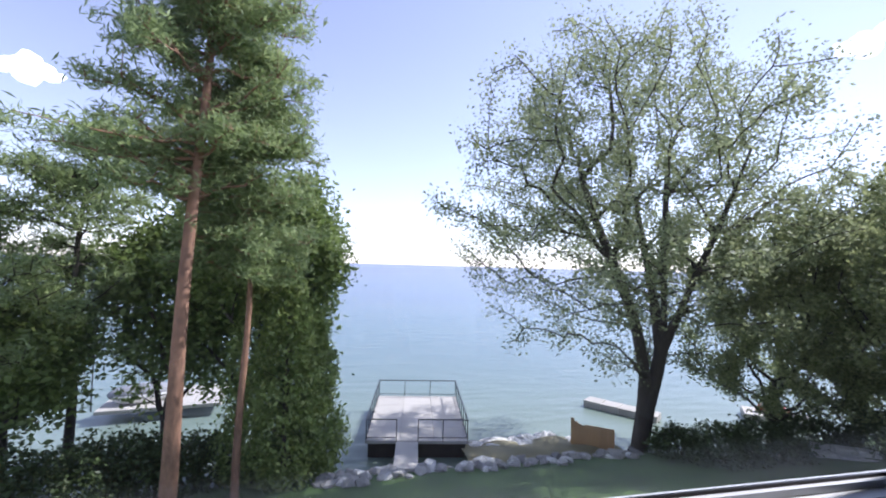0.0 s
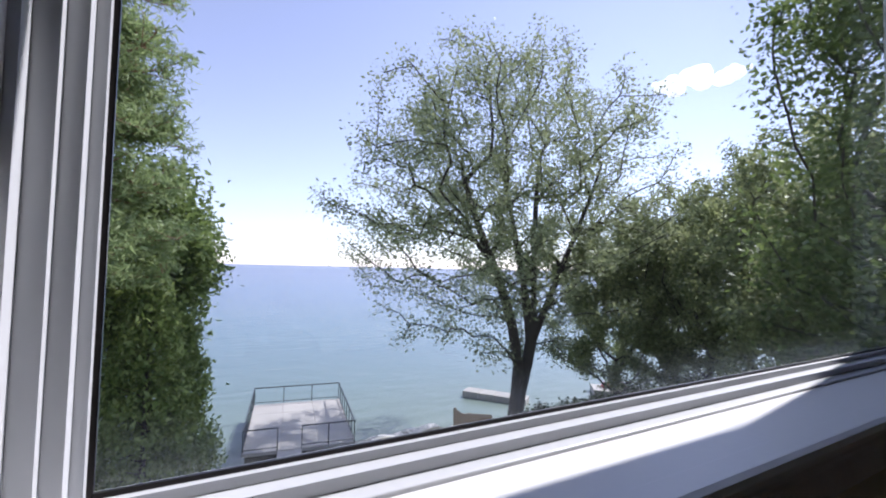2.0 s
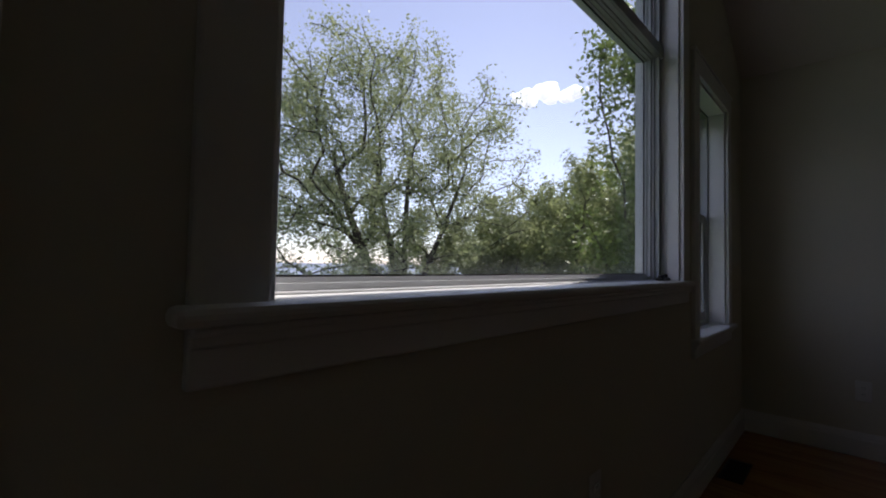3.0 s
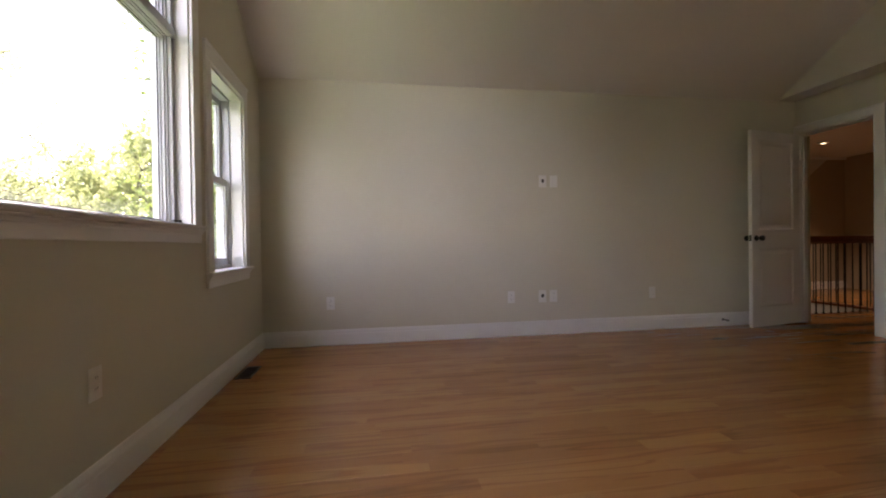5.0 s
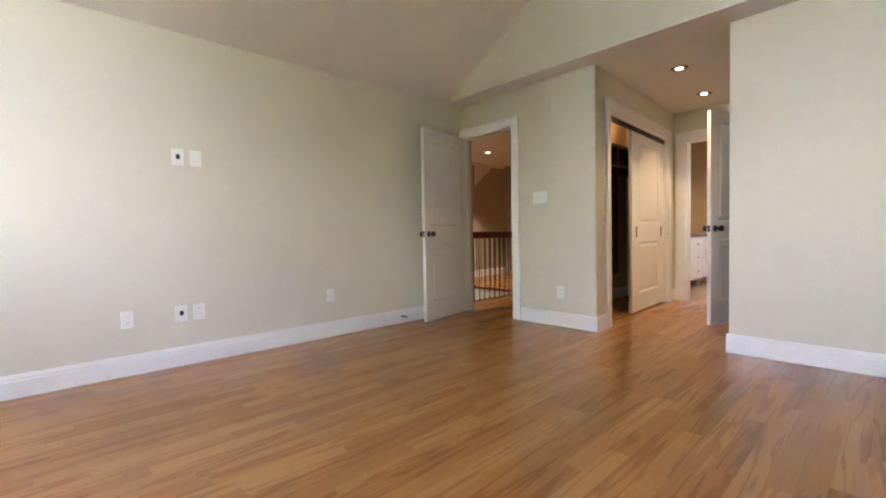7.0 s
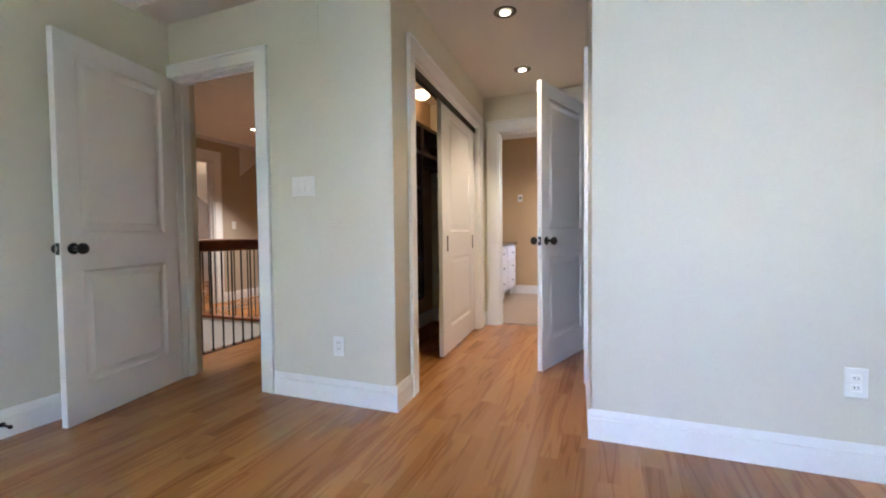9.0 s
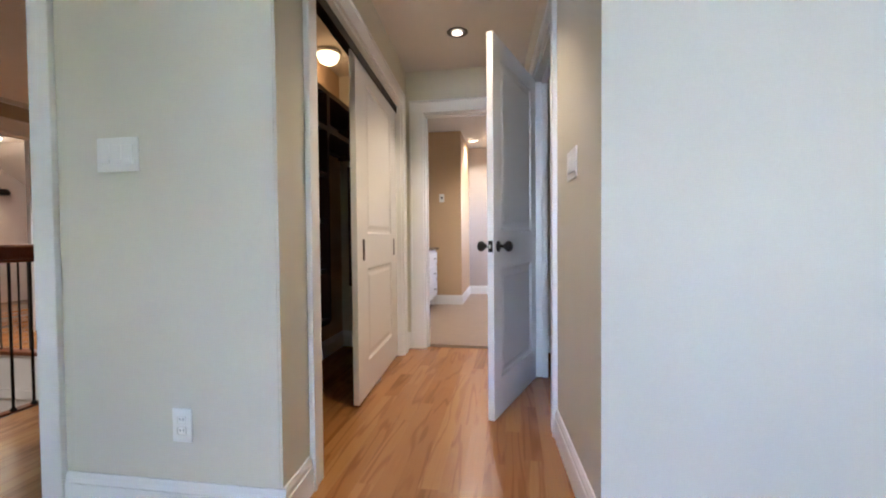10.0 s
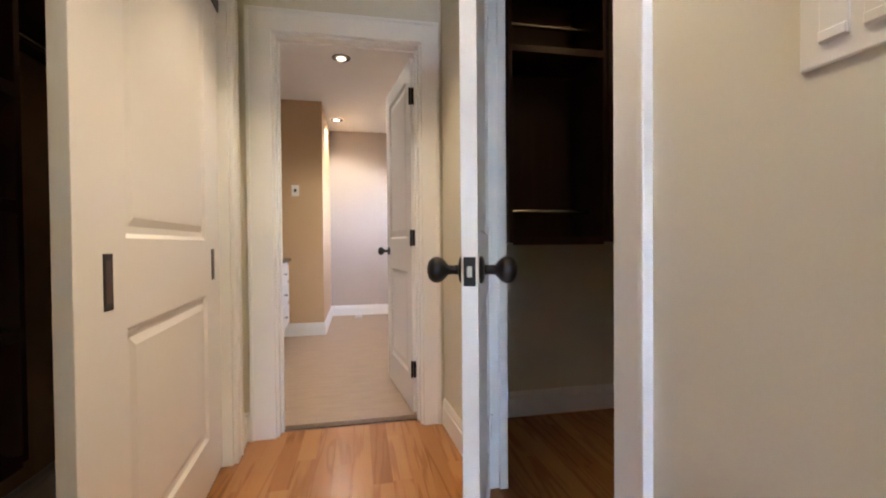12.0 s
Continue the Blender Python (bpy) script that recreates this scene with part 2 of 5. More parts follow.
def mesh_of(name, bm, material, smooth=False):
    bmesh.ops.recalc_face_normals(bm, faces=bm.faces[:])
    me = bpy.data.meshes.new(name)
    bm.to_mesh(me)
    bm.free()
    for mt in (material if isinstance(material, (list, tuple)) else [material]):
        me.materials.append(mt)
    if smooth:
        me.polygons.foreach_set("use_smooth", [True] * len(me.polygons))
    return me


def solid(name, bm, material, label="", category="", kind="", group="", smooth=False):
    return tagged(new(name, mesh_of(name, bm, material, smooth)), label, category, group, kind)


def part(name, bm, material, parent, label="", smooth=False):
    o = new(name, mesh_of(name, bm, material, smooth))
    o.parent = parent
    return tagged(o, label)


def holder(name, m, label, category, group="", kind=""):
    o = new(name)
    o.empty_display_size = 0.1
    o.matrix_basis = m
    return tagged(o, label, category, group, kind)


def boxpart(name, parent, material, x0, x1, y0, y1, z0, z1, bevel=0.0, label=""):
    bm = bmesh.new()
    box(bm, x0, x1, y0, y1, z0, z1, bevel)
    return part(name, bm, material, parent, label)


# ---- plan ----
W = -4.73                    # west wall
RIDGE_X, EAVE_Z, SLOPE = W / 2, 2.40, 0.60
RIDGE_Z = EAVE_Z - RIDGE_X * SLOPE
YD = -5.555                   # face of the door wall
YR = -5.597                  # face of the plain wall across the passage mouth
YB = -5.33                   # face of the bulkhead
ZP = 2.415                   # ceiling of the passage
PL0, PL1 = -1.685, -1.54     # passage: west face of the closet wall at its start and end
PR, PR1 = -2.705, -2.56      # and east face of the wall across from it
YE = -7.92                   # end wall with the bathroom door
BIG = (-3.296, -1.452, 1.00, 2.95)
SW1, SW2 = (-1.18, -0.51, 0.728, 2.035), (-4.30, -3.63, 0.728, 2.035)
FLOOR_T = 0.018


def wall_with_holes(bm, u0, u1, z0, z1, d0, d1, holes, axis="x"):
    """A wall from u0 to u1 along x or y, d0 to d1 thick, with rectangular holes (u0, u1, z0, z1)."""
    us = sorted({u0, u1, *[h[0] for h in holes], *[h[1] for h in holes]})
    zs = sorted({z0, z1, *[h[2] for h in holes], *[h[3] for h in holes]})
    for a, b in zip(us, us[1:]):
        run = None
        for c, d in zip(zs, zs[1:]):
            hole = any(h[0] <= (a + b) / 2 <= h[1] and h[2] <= (c + d) / 2 <= h[3] for h in holes)
            if hole:
                if run:
                    put_run(bm, a, b, run, d0, d1, axis)
                run = None
            else:
                run = (run[0], d) if run else (c, d)
        if run:
            put_run(bm, a, b, run, d0, d1, axis)


def put_run(bm, a, b, run, d0, d1, axis):
    if axis == "x":
        box(bm, a, b, d0, d1, run[0], run[1])
    else:
        box(bm, d0, d1, a, b, run[0], run[1])


def under_roof(bm, lift=0.0):
    """Cuts away what stands above the two slopes of the vault."""
    for s in (1, -1):
        n = Vector((s * SLOPE, 0, 1))
        r = bmesh.ops.bisect_plane(bm, geom=bm.verts[:] + bm.edges[:] + bm.faces[:], plane_co=(RIDGE_X, 0, RIDGE_Z + lift), plane_no=n, clear_outer=True)
        es = [e for e in r["geom_cut"] if isinstance(e, bmesh.types.BMEdge) and e.is_valid and e.is_boundary]
        bmesh.ops.holes_fill(bm, edges=es)


# ---- structure ----
bm = bmesh.new()
wall_with_holes(bm, W - 0.15, 0.15, -0.3, 4.2, 0.0, 0.19, [BIG, SW1, SW2])
under_roof(bm, 0.05)
solid("wall_north", bm, M_WALL, "pale sage-beige painted gable wall with three windows", "wall", "structure")
bm = bmesh.new()
box(bm, 0.0, 0.15, -5.74, 0.0, -0.3, 2.45)
solid("wall_east", bm, M_WALL, "pale sage-beige painted wall with television outlets", "wall", "structure")
bm = bmesh.new()
box(bm, W - 0.15, W, -5.74, 0.0, -0.3, 2.45)
solid("wall_west", bm, M_WALL, "plain pale sage-beige painted wall", "wall", "structure")
DOOR1 = (-0.755, -0.02, -0.3, 2.048)
bm = bmesh.new()
wall_with_holes(bm, PL0 + 0.01, 0.0, -0.3, ZP, YD - 0.11, YD, [DOOR1])
solid("wall_south_door", bm, M_WALL, "pale sage-beige wall with the landing door", "wall", "structure")
bm = bmesh.new()
box(bm, W, PR, YR - 0.14, YR, -0.3, ZP)
solid("wall_south_plain", bm, M_WALL, "plain pale sage-beige wall beside the passage", "wall", "structure")
bm = bmesh.new()
box(bm, W, 0.0, YD - 0.2, YB, ZP, 4.2)
under_roof(bm, 0.05)
solid("bulkhead", bm, M_WALL, "pale sage-beige gable above the door wall", "wall", "structure")
# vaulted ceiling
for nm, s in (("ceiling_east", 1), ("ceiling_west", -1)):
    bm = bmesh.new()
    xe = 0.0 if s > 0 else W
    out = [(xe, EAVE_Z), (RIDGE_X, RIDGE_Z), (RIDGE_X, RIDGE_Z + 0.12), (xe + s * 0.15, EAVE_Z + 0.03)]
    prism(bm, out, -YB + 0.0, pose(0, YB, 0))
    solid(nm, bm, M_CEIL, "off-white sloping vault ceiling", "ceiling", "structure")

# ---- passage, closets, bathroom and landing: shells ----
WALL_L = math.hypot(PL1 - PL0, YE - YD)
M_CL = pose(PL0, YD, 0, 0, 0, math.degrees(math.atan2(YE - YD, PL1 - PL0)))   # along the closet wall, +y into the closet
SLIDE = (0.312, 2.135, -0.3, 2.06)
M_PW = pose(PR, YR, 0, 0, 0, math.degrees(math.atan2(YE - YR, PR1 - PR)))    # along the wall across, +y into the passage
PW_L = math.hypot(PR1 - PR, YE - YR)


def laid(bm, m):
    bmesh.ops.transform(bm, matrix=m, verts=bm.verts[:])
    return bm


bm = bmesh.new()
wall_with_holes(bm, 0.003, WALL_L, -0.3, ZP, 0.0, 0.12, [SLIDE])
solid("wall_closet", laid(bm, M_CL), M_WALL, "pale beige passage wall with the sliding closet door", "wall", "structure")
DOOR2 = (0.852, 1.682, -0.3, 2.045)
bm = bmesh.new()
wall_with_holes(bm, 0.003, PW_L, -0.3, ZP, -0.09, 0.0, [DOOR2])
solid("wall_passage_west", laid(bm, M_PW), M_WALL, "pale beige passage wall with the open closet door", "wall", "structure")
BATHX = (-2.450, -1.690, -0.3, 2.050)
bm = bmesh.new()
wall_with_holes(bm, -4.3, 0.0, -0.3, ZP, YE - 0.13, YE, [BATHX])
solid("wall_passage_end", bm, M_WALL, "pale sage passage end wall with the bathroom doorway", "wall", "structure")
bm = bmesh.new()
box(bm, -4.4, -0.86, YE - 0.13, YD - 0.2, ZP, ZP + 0.1)
box(bm, W, 0.0, YD - 0.2, YB + 0.001, ZP - 0.004, ZP)
solid("ceiling_passage", bm, M_CEIL, "flat off-white passage ceiling", "ceiling", "structure")
# walk-in closets behind the two doors
bm = bmesh.new()
box(bm, -0.93, -0.78, YE, YD - 0.14, -0.3, ZP)
solid("wall_closet_back", bm, M_TAN, "tan closet back wall", "wall", "structure")
bm = bmesh.new()
box(bm, -4.42, -4.3, YE, YD - 0.14, -0.3, ZP)
solid("wall_west_closet_back", bm, M_TAN, "tan back wall of the second closet", "wall", "structure")
# bathroom shell
BX0, BX1, BY0, BZ = -3.6, -0.55, -11.60, 2.50
bm = bmesh.new()
box(bm, BX0, BX1, BY0 - 0.12, BY0, -0.3, 2.53)
solid("wall_bath_far", bm, M_TAUPE, "taupe painted bathroom wall", "wall", "structure")
bm = bmesh.new()
box(bm, -1.74, BX1, BY0, -10.385, -0.3, 2.53)
# tan paint pushed to orange: the vanity's warm light is in the colour
M_STUB = mat("tan_paint_warm_lit", (0.60, 0.42, 0.25), 0.75, var=0.02, fine=220, bump=0.06, spec=0.3, dist=0.001)
solid("wall_bath_stub", bm, M_STUB, "tan wall end beside the vanity, warm lamp light in its colour", "wall", "structure")
bm = bmesh.new()
box(bm, BX1, BX1 + 0.12, BY0 - 0.12, YE - 0.13, -0.3, 2.53)
solid("wall_bath_east", bm, M_TAN, "tan bathroom wall behind the vanity", "wall", "structure")
bm = bmesh.new()
# the opening is added out of view to let daylight in
wall_with_holes(bm, BY0 - 0.12, YE - 0.13, -0.3, 2.53, BX0 - 0.12, BX0, [(-11.3, -10.45, 1.2, 2.1)], "y")
solid("wall_bath_west", bm, M_TAUPE, "taupe bathroom wall with an added, unseen window", "wall", "structure")
bm = bmesh.new()
box(bm, BX0, BX1, BY0, YE - 0.13, BZ, BZ + 0.03)
solid("ceiling_bath", bm, M_WHITECEIL, "flat white bathroom ceiling", "ceiling", "structure")
M_TILE = mat("bath_floor_tile", (0.42, 0.30, 0.20), 0.35, var=0.12, scale=5, fine=40, bump=0.03, stretch=(1, 6, 1))
bm = bmesh.new()
box(bm, BX0, BX1, BY0, YE - 0.13, -0.2, 0.004)
solid("floor_bath", bm, M_TILE, "tan wood-look tile bathroom floor", "floor", "structure")
# landing beyond the main door, with the stairwell
HX1, HY0, SX0, SX1, SY0, SY1 = 2.6, -9.6, 0.40, 2.6, -7.37, -4.42
bm = bmesh.new()
box(bm, -0.78, HX1 + 0.12, HY0, YD - 0.2, ZP, ZP + 0.1)
box(bm, 0.15, HX1 + 0.12, YD - 0.2, -4.3, ZP, ZP + 0.1)
solid("ceiling_landing", bm, M_WHITECEIL, "off-white landing ceiling", "ceiling", "structure")
bm = bmesh.new()
box(bm, -0.55, HX1 + 0.12, HY0 - 0.12, HY0, -3.0, ZP)
solid("wall_landing_far", bm, M_HALLWALL, "brown-beige landing wall", "wall", "structure")
bm = bmesh.new()
box(bm, 0.15, HX1 + 0.12, -4.42, -4.3, -3.0, ZP)
solid("wall_landing_north", bm, M_HALLWALL, "brown-beige landing wall", "wall", "structure")
bm = bmesh.new()
box(bm, -0.55, -0.43, HY0, YE - 0.13, -0.3, ZP)
solid("wall_landing_west", bm, M_HALLWALL, "brown-beige landing wall", "wall", "structure")
LDOOR = (-8.14, -7.32, -0.3, 2.08)
bm = bmesh.new()
wall_with_holes(bm, HY0, -4.3, -3.0, ZP, HX1, HX1 + 0.12, [LDOOR], "y")
solid("wall_landing_east", bm, M_HALLWALL, "brown-beige landing wall with a white cased doorway", "wall", "structure")
# further room behind the cased doorway
bm = bmesh.new()
box(bm, 5.6, 5.72, -10.6, -5.6, -0.3, 2.5)
solid("wall_far_room_east", bm, M_TAUPE, "taupe wall of the far room", "wall", "structure")
bm = bmesh.new()
box(bm, 2.72, 5.72, -10.72, -10.6, -0.3, 2.5)
solid("wall_far_room_south", bm, M_TAUPE, "taupe wall of the far room", "wall", "structure")
bm = bmesh.new()
box(bm, 2.72, 5.72, -5.72, -5.6, -0.3, 2.5)
solid("wall_far_room_north", bm, M_TAUPE, "taupe wall of the far room", "wall", "structure")
bm = bmesh.new()
box(bm, 2.72, 5.6, -9.5, -5.6, 2.42, 2.52)
prism(bm, [(-9.5, 2.42), (-9.5, 2.52), (-10.72, 1.75), (-10.6, 1.68)], 2.88, pose(2.72, 0, 0) @ Matrix(((0, 1, 0, 0), (1, 0, 0, 0), (0, 0, 1, 0), (0, 0, 0, 1))))
solid("ceiling_far_room", bm, M_CEIL, "white sloping ceiling of the far room", "ceiling", "structure")
# ground storey below, closing the house
bm = bmesh.new()
box(bm, W - 0.15, 0.15, 0.02, 0.17, -3.6, -0.3)
solid("wall_lower_north", bm, M_TAN, "plain wall of the storey below", "wall", "structure")
bm = bmesh.new()
box(bm, SX0, SX1, SY0, SY1, -2.9, -2.8)
solid("floor_lower", bm, M_OAK, "oak floor of the storey below", "floor", "structure")
for nm, b in (("well_wall_west", (SX0 - 0.02, SX0, SY0, SY1, -2.8, -0.03)), ("well_wall_south", (SX0, SX1, SY0 - 0.02, SY0, -2.8, -0.03))):
    bm = bmesh.new()
    box(bm, *b)
    solid(nm, bm, M_TRIM, "white painted stairwell face", "wall", "structure")
for nm, b in (("trim", (SX0, SX1, SY0, SY0 + 0.018, -0.42, -0.34)),):
    bm = bmesh.new()
    box(bm, *b, 0.004)
    solid(nm, bm, M_TRIM, "white band moulding on the stairwell face", "trim", "structure")


# ---- trim ----
def baseboard(p, q, inside, h=0.14, t=0.016):
    """A moulded baseboard from p to q; inside is the side that it stands out to (a unit vector)."""
    p, q, n = Vector((*p, 0)), Vector((*q, 0)), Vector((*inside, 0))
    prof = [(0, 0), (t, 0), (t, h * 0.72), (t * 0.75, h * 0.74), (t * 0.75, h * 0.86), (t * 0.45, h * 0.95), (t * 0.4, h), (0, h)]
    bm = bmesh.new()
    a = [bm.verts.new(p + n * u + Vector((0, 0, v))) for u, v in prof]
    b = [bm.verts.new(q + n * u + Vector((0, 0, v))) for u, v in prof]
    bm.faces.new(a)
    bm.faces.new(b[::-1])
    for i in range(len(prof)):
        j = (i + 1) % len(prof)
        bm.faces.new((a[i], b[i], b[j], a[j]))
    return solid("baseboard", bm, M_TRIM, "white moulded baseboard along the wall", "baseboard", "structure")


def on_cl(u):
    v = M_CL @ Vector((u, 0, 0))
    return (v.x, v.y)


def on_pw(u):
    v = M_PW @ Vector((u, 0, 0))
    return (v.x, v.y)


CLN = M_CL.to_3x3() @ Vector((0, -1, 0))
for p, q, n in (((0, 0), (0, YD), (-1, 0)), ((W, 0), (-0.016, 0), (0, -1)), ((W, 0), (W, YR), (1, 0)), ((-0.85, YD), (PL0 - 0.016, YD), (0, 1)),
                ((W, YR), (PR + 0.016, YR), (0, 1)), (on_cl(0.0), on_cl(0.217), (CLN.x, CLN.y)), (on_cl(2.23), on_cl(WALL_L - 0.02), (CLN.x, CLN.y)),
                (on_pw(0.0), on_pw(0.76), (-CLN.x, -CLN.y)), (on_pw(1.776), on_pw(PW_L - 0.02), (-CLN.x, -CLN.y)), ((-1.74, -10.385), (BX1, -10.385), (0, 1)), ((PL1, YE), (-1.575, YE), (0, 1)),
                ((-1.74, BY0), (-1.74, -10.369), (-1, 0)), ((BX0, BY0), (-1.74, BY0), (0, 1)), ((-4.3, YE), (-4.3, YD - 0.14), (1, 0)), ((-0.93, YE), (-0.93, YD - 0.14), (-1, 0)), ((-0.93, YE), (PL1 + 0.13, YE), (0, 1)),
                ((HX1, HY0), (HX1, -8.26), (-1, 0)), ((-4.3, YE), (PR1 - 0.10, YE), (0, 1)), ((-4.3, YD - 0.14), (PR - 0.09, YD - 0.14), (0, -1))):
    baseboard(p, q, n)


def door_frame(m, w, h, depth, name, label, left=0.09, right=0.09, back=True, head=0.1, stop=True):
    """A cased opening: x 0..w, z 0..h, wall face at y=0 and wall behind it. Casing stands out to -y."""
    f = holder(name, m, label, "door frame", kind="structure")
    def board(nm, x0, x1, y0, y1, z0, z1, bv=0.004):
        boxpart(nm, f, M_TRIM, x0, x1, y0, y1, z0, z1, bv)
    for y0, y1 in ((-0.018, 0.0),) + (((depth, depth + 0.018),) if back else ()):
        board("casing_side", -left, 0.004, y0, y1, 0, h)
        board("casing_side", w - 0.004, w + right, y0, y1, 0, h)
        board("casing_head", -left, w + right, y0, y1, h - 0.004, h + head)
        s = -0.006 if y0 < 0 else 0.006
        board("backband", -left - 0.002, -left + 0.016, min(y0, y0 + s), y1 + max(s, 0), 0, h + head, 0.003)
        board("backband", w + right - 0.016, w + right + 0.002, min(y0, y0 + s), y1 + max(s, 0), 0, h + head, 0.003)
        board("backband", -left - 0.004, w + right + 0.004, min(y0, y0 + s) - 0.001, y1 + max(s, 0) + 0.001, h + head - 0.016, h + head + 0.002, 0.003)
    board("jamb", -0.002, 0.018, 0, depth, 0, h, 0.002)
    board("jamb", w - 0.018, w + 0.002, 0, depth, 0, h, 0.002)
    board("jamb_head", -0.002, w + 0.002, 0, depth, h - 0.018, h + 0.002, 0.002)
    if stop:
        board("door_stop_strip", 0.018, 0.03, 0.05, 0.085, 0, h - 0.018, 0.002)
        board("door_stop_strip", w - 0.03, w - 0.018, 0.05, 0.085, 0, h - 0.018, 0.002)
        board("door_stop_strip", 0.018, w - 0.018, 0.05, 0.085, h - 0.03, h - 0.018, 0.002)
    return f


door_frame(pose(DOOR1[1], YD, 0, 0, 0, 180), DOOR1[1] - DOOR1[0], 2.048, 0.11, "door_frame", "white casing round the landing door", left=0.02, head=0.08)
door_frame(M_CL @ pose(SLIDE[0], 0, 0), SLIDE[1] - SLIDE[0], 2.06, 0.12, "door_frame", "white casing round the sliding closet door", back=False, stop=False)
door_frame(M_PW @ pose(DOOR2[1], 0, 0, 0, 0, 180), DOOR2[1] - DOOR2[0], 2.045, 0.09, "door_frame", "white casing round the open closet door", back=False)
door_frame(pose(BATHX[1], YE, 0, 0, 0, 180), BATHX[1] - BATHX[0], 2.050, 0.13, "door_frame", "white casing round the bathroom doorway", left=0.115, right=0.09, head=0.105)
door_frame(pose(HX1, LDOOR[1], 0, 0, 0, -90), LDOOR[1] - LDOOR[0], 2.08, 0.12, "door_frame", "white cased doorway on the landing", left=0.11, right=0.11, head=0.14)


# ---- doors ----
def knob_set(parent, x, z, side, t):
    """A round dark knob with rosette, neck and ball on one face of a leaf."""
    s = 1 if side > 0 else -1
    m = pose(x, s * t, z, -90 * s)
    bm = bmesh.new()
    lathe(bm, [(0.0295, 0), (0.0305, 0.004), (0.028, 0.008), (0.018, 0.011)], 24, m)
    r = part("rosette", bm, M_BLACK, parent, smooth=True)
    bm = bmesh.new()
    lathe(bm, [(0.0115, 0.0105), (0.010, 0.022), (0.011, 0.034), (0.0185, 0.040), (0.026, 0.048), (0.0295, 0.058), (0.028, 0.068), (0.021, 0.076), (0.010, 0.080)], 24, m)
    part("knob", bm, M_BLACK, parent, "dark bronze round door knob", smooth=True)


def leaf_parts(d, w, h, t, panels, stile, material=None):
    """Stiles, rails and raised panels of a leaf, x 0..w, y +-t, z 0..h."""
    material = material or M_DOOR
    boxpart("stile", d, material, 0, stile, -t, t, 0, h, 0.0015)
    boxpart("stile", d, material, w - stile, w, -t, t, 0, h, 0.0015)
    zs = [0.0] + [v for p in panels for v in p] + [h]
    for a, b in zip(zs[::2], zs[1::2]):
        boxpart("rail", d, material, stile - 0.001, w - stile + 0.001, -t + 0.0004, t - 0.0004, a, b)
    for a, b in panels:
        bm = bmesh.new()
        x0, x1 = stile, w - stile
        rings = [(0.0, t - 0.0005), (0.012, t - 0.010), (0.030, t - 0.010), (0.052, t - 0.004)]
        for s in (1, -1):
            prev = None
            for o, y in rings:
                vs = [bm.verts.new((x, s * y, z)) for x, z in ((x0 + o, a + o), (x1 - o, a + o), (x1 - o, b - o), (x0 + o, b - o))]
                if prev:
                    for i in range(4):
                        bm.faces.new((prev[i], prev[(i + 1) % 4], vs[(i + 1) % 4], vs[i]))
                prev = vs
            bm.faces.new(prev)
        part("panel", bm, material, d)


def panel_door(m, w, h, label, panels, stile=0.11, hinges=(), hinge_side=1, knobs=True, hinge_mat=None):
    """A hinged two-panel leaf, hinge edge at x=0."""
    d = holder("door", m, label, "door")
    t = 0.0175
    leaf_parts(d, w, h, t, panels, stile)
    if knobs:
        for s in (1, -1):
            knob_set(d, w - 0.062, 0.915, s, t)
        boxpart("latch_plate", d, M_BLACK, w, w + 0.0015, -0.0125, 0.0125, 0.885, 0.945, 0.0)
        boxpart("latch_bolt", d, M_STEEL, w + 0.001, w + 0.011, -0.006, 0.006, 0.903, 0.927, 0.002)
    for z in hinges:
        bm = bmesh.new()
        box(bm, -0.022, -0.0005, hinge_side * 0.004 - 0.013, hinge_side * 0.004 + 0.013, z - 0.045, z + 0.045, 0.002)
        tube(bm, (-0.006, hinge_side * (t + 0.006), z - 0.047), (-0.006, hinge_side * (t + 0.006), z + 0.047), 0.006, n=12)
        part("hinge", bm, hinge_mat or M_BLACK, d, "white painted butt hinge" if hinge_mat else "dark bronze butt hinge")
    return d


TWO = [(0.20, 0.80), (1.00, 1.92)]
def between(p, q, z=0.012):
    return pose(p[0], p[1], z, 0, 0, math.degrees(math.atan2(q[1] - p[1], q[0] - p[0]))), math.hypot(q[0] - p[0], q[1] - p[1])


md, wd = between((-0.042, -5.532), (-0.195, -4.785), 0.008)
panel_door(md, wd, 2.02, "white two-panel door standing open against the wall", TWO, hinges=(0.25, 1.0, 1.8), hinge_mat=M_TRIM)
md, wd = between((-2.592, -7.245), (-2.334, -6.488), 0.008)
panel_door(md, wd, 2.02, "white two-panel closet door standing ajar into the passage", TWO, hinges=(0.25, 1.0, 1.8), hinge_mat=M_TRIM)
md, wd = between((-2.425, YE - 0.145), (-2.335, YE - 0.84))
panel_door(md, wd, 2.015, "white two-panel bathroom door standing wide open", TWO, hinges=(0.25, 1.0, 1.8), hinge_side=1)

# sliding door in the closet opening
SW = 1.115
slide = holder("sliding_door", M_CL @ pose(SLIDE[1] - SW, 0.060, 0.015), "cream-white two-panel sliding closet door, half open", "door")
leaf_parts(slide, SW, 2.02, 0.0175, [(0.20, 0.77), (0.985, 1.90)], 0.22)
for x in (0.13, SW - 0.13):
    boxpart("finger_pull", slide, M_BLACK, x - 0.020, x + 0.020, -0.0192, -0.0165, 0.825, 0.95, 0.0)
    boxpart("pull_recess", slide, M_DARKWOOD, x - 0.013, x + 0.013, -0.0198, -0.0190, 0.84, 0.935, 0.0)
boxpart("track", slide, M_BLACK, SW - (SLIDE[1] - SLIDE[0]) + 0.02, SW, -0.022, 0.05, 2.018, 2.026)
boxpart("track_channel", slide, M_BLACK, SW - (SLIDE[1] - SLIDE[0]) + 0.02, SW - 0.02, -0.030, -0.024, 1.975, 2.026)
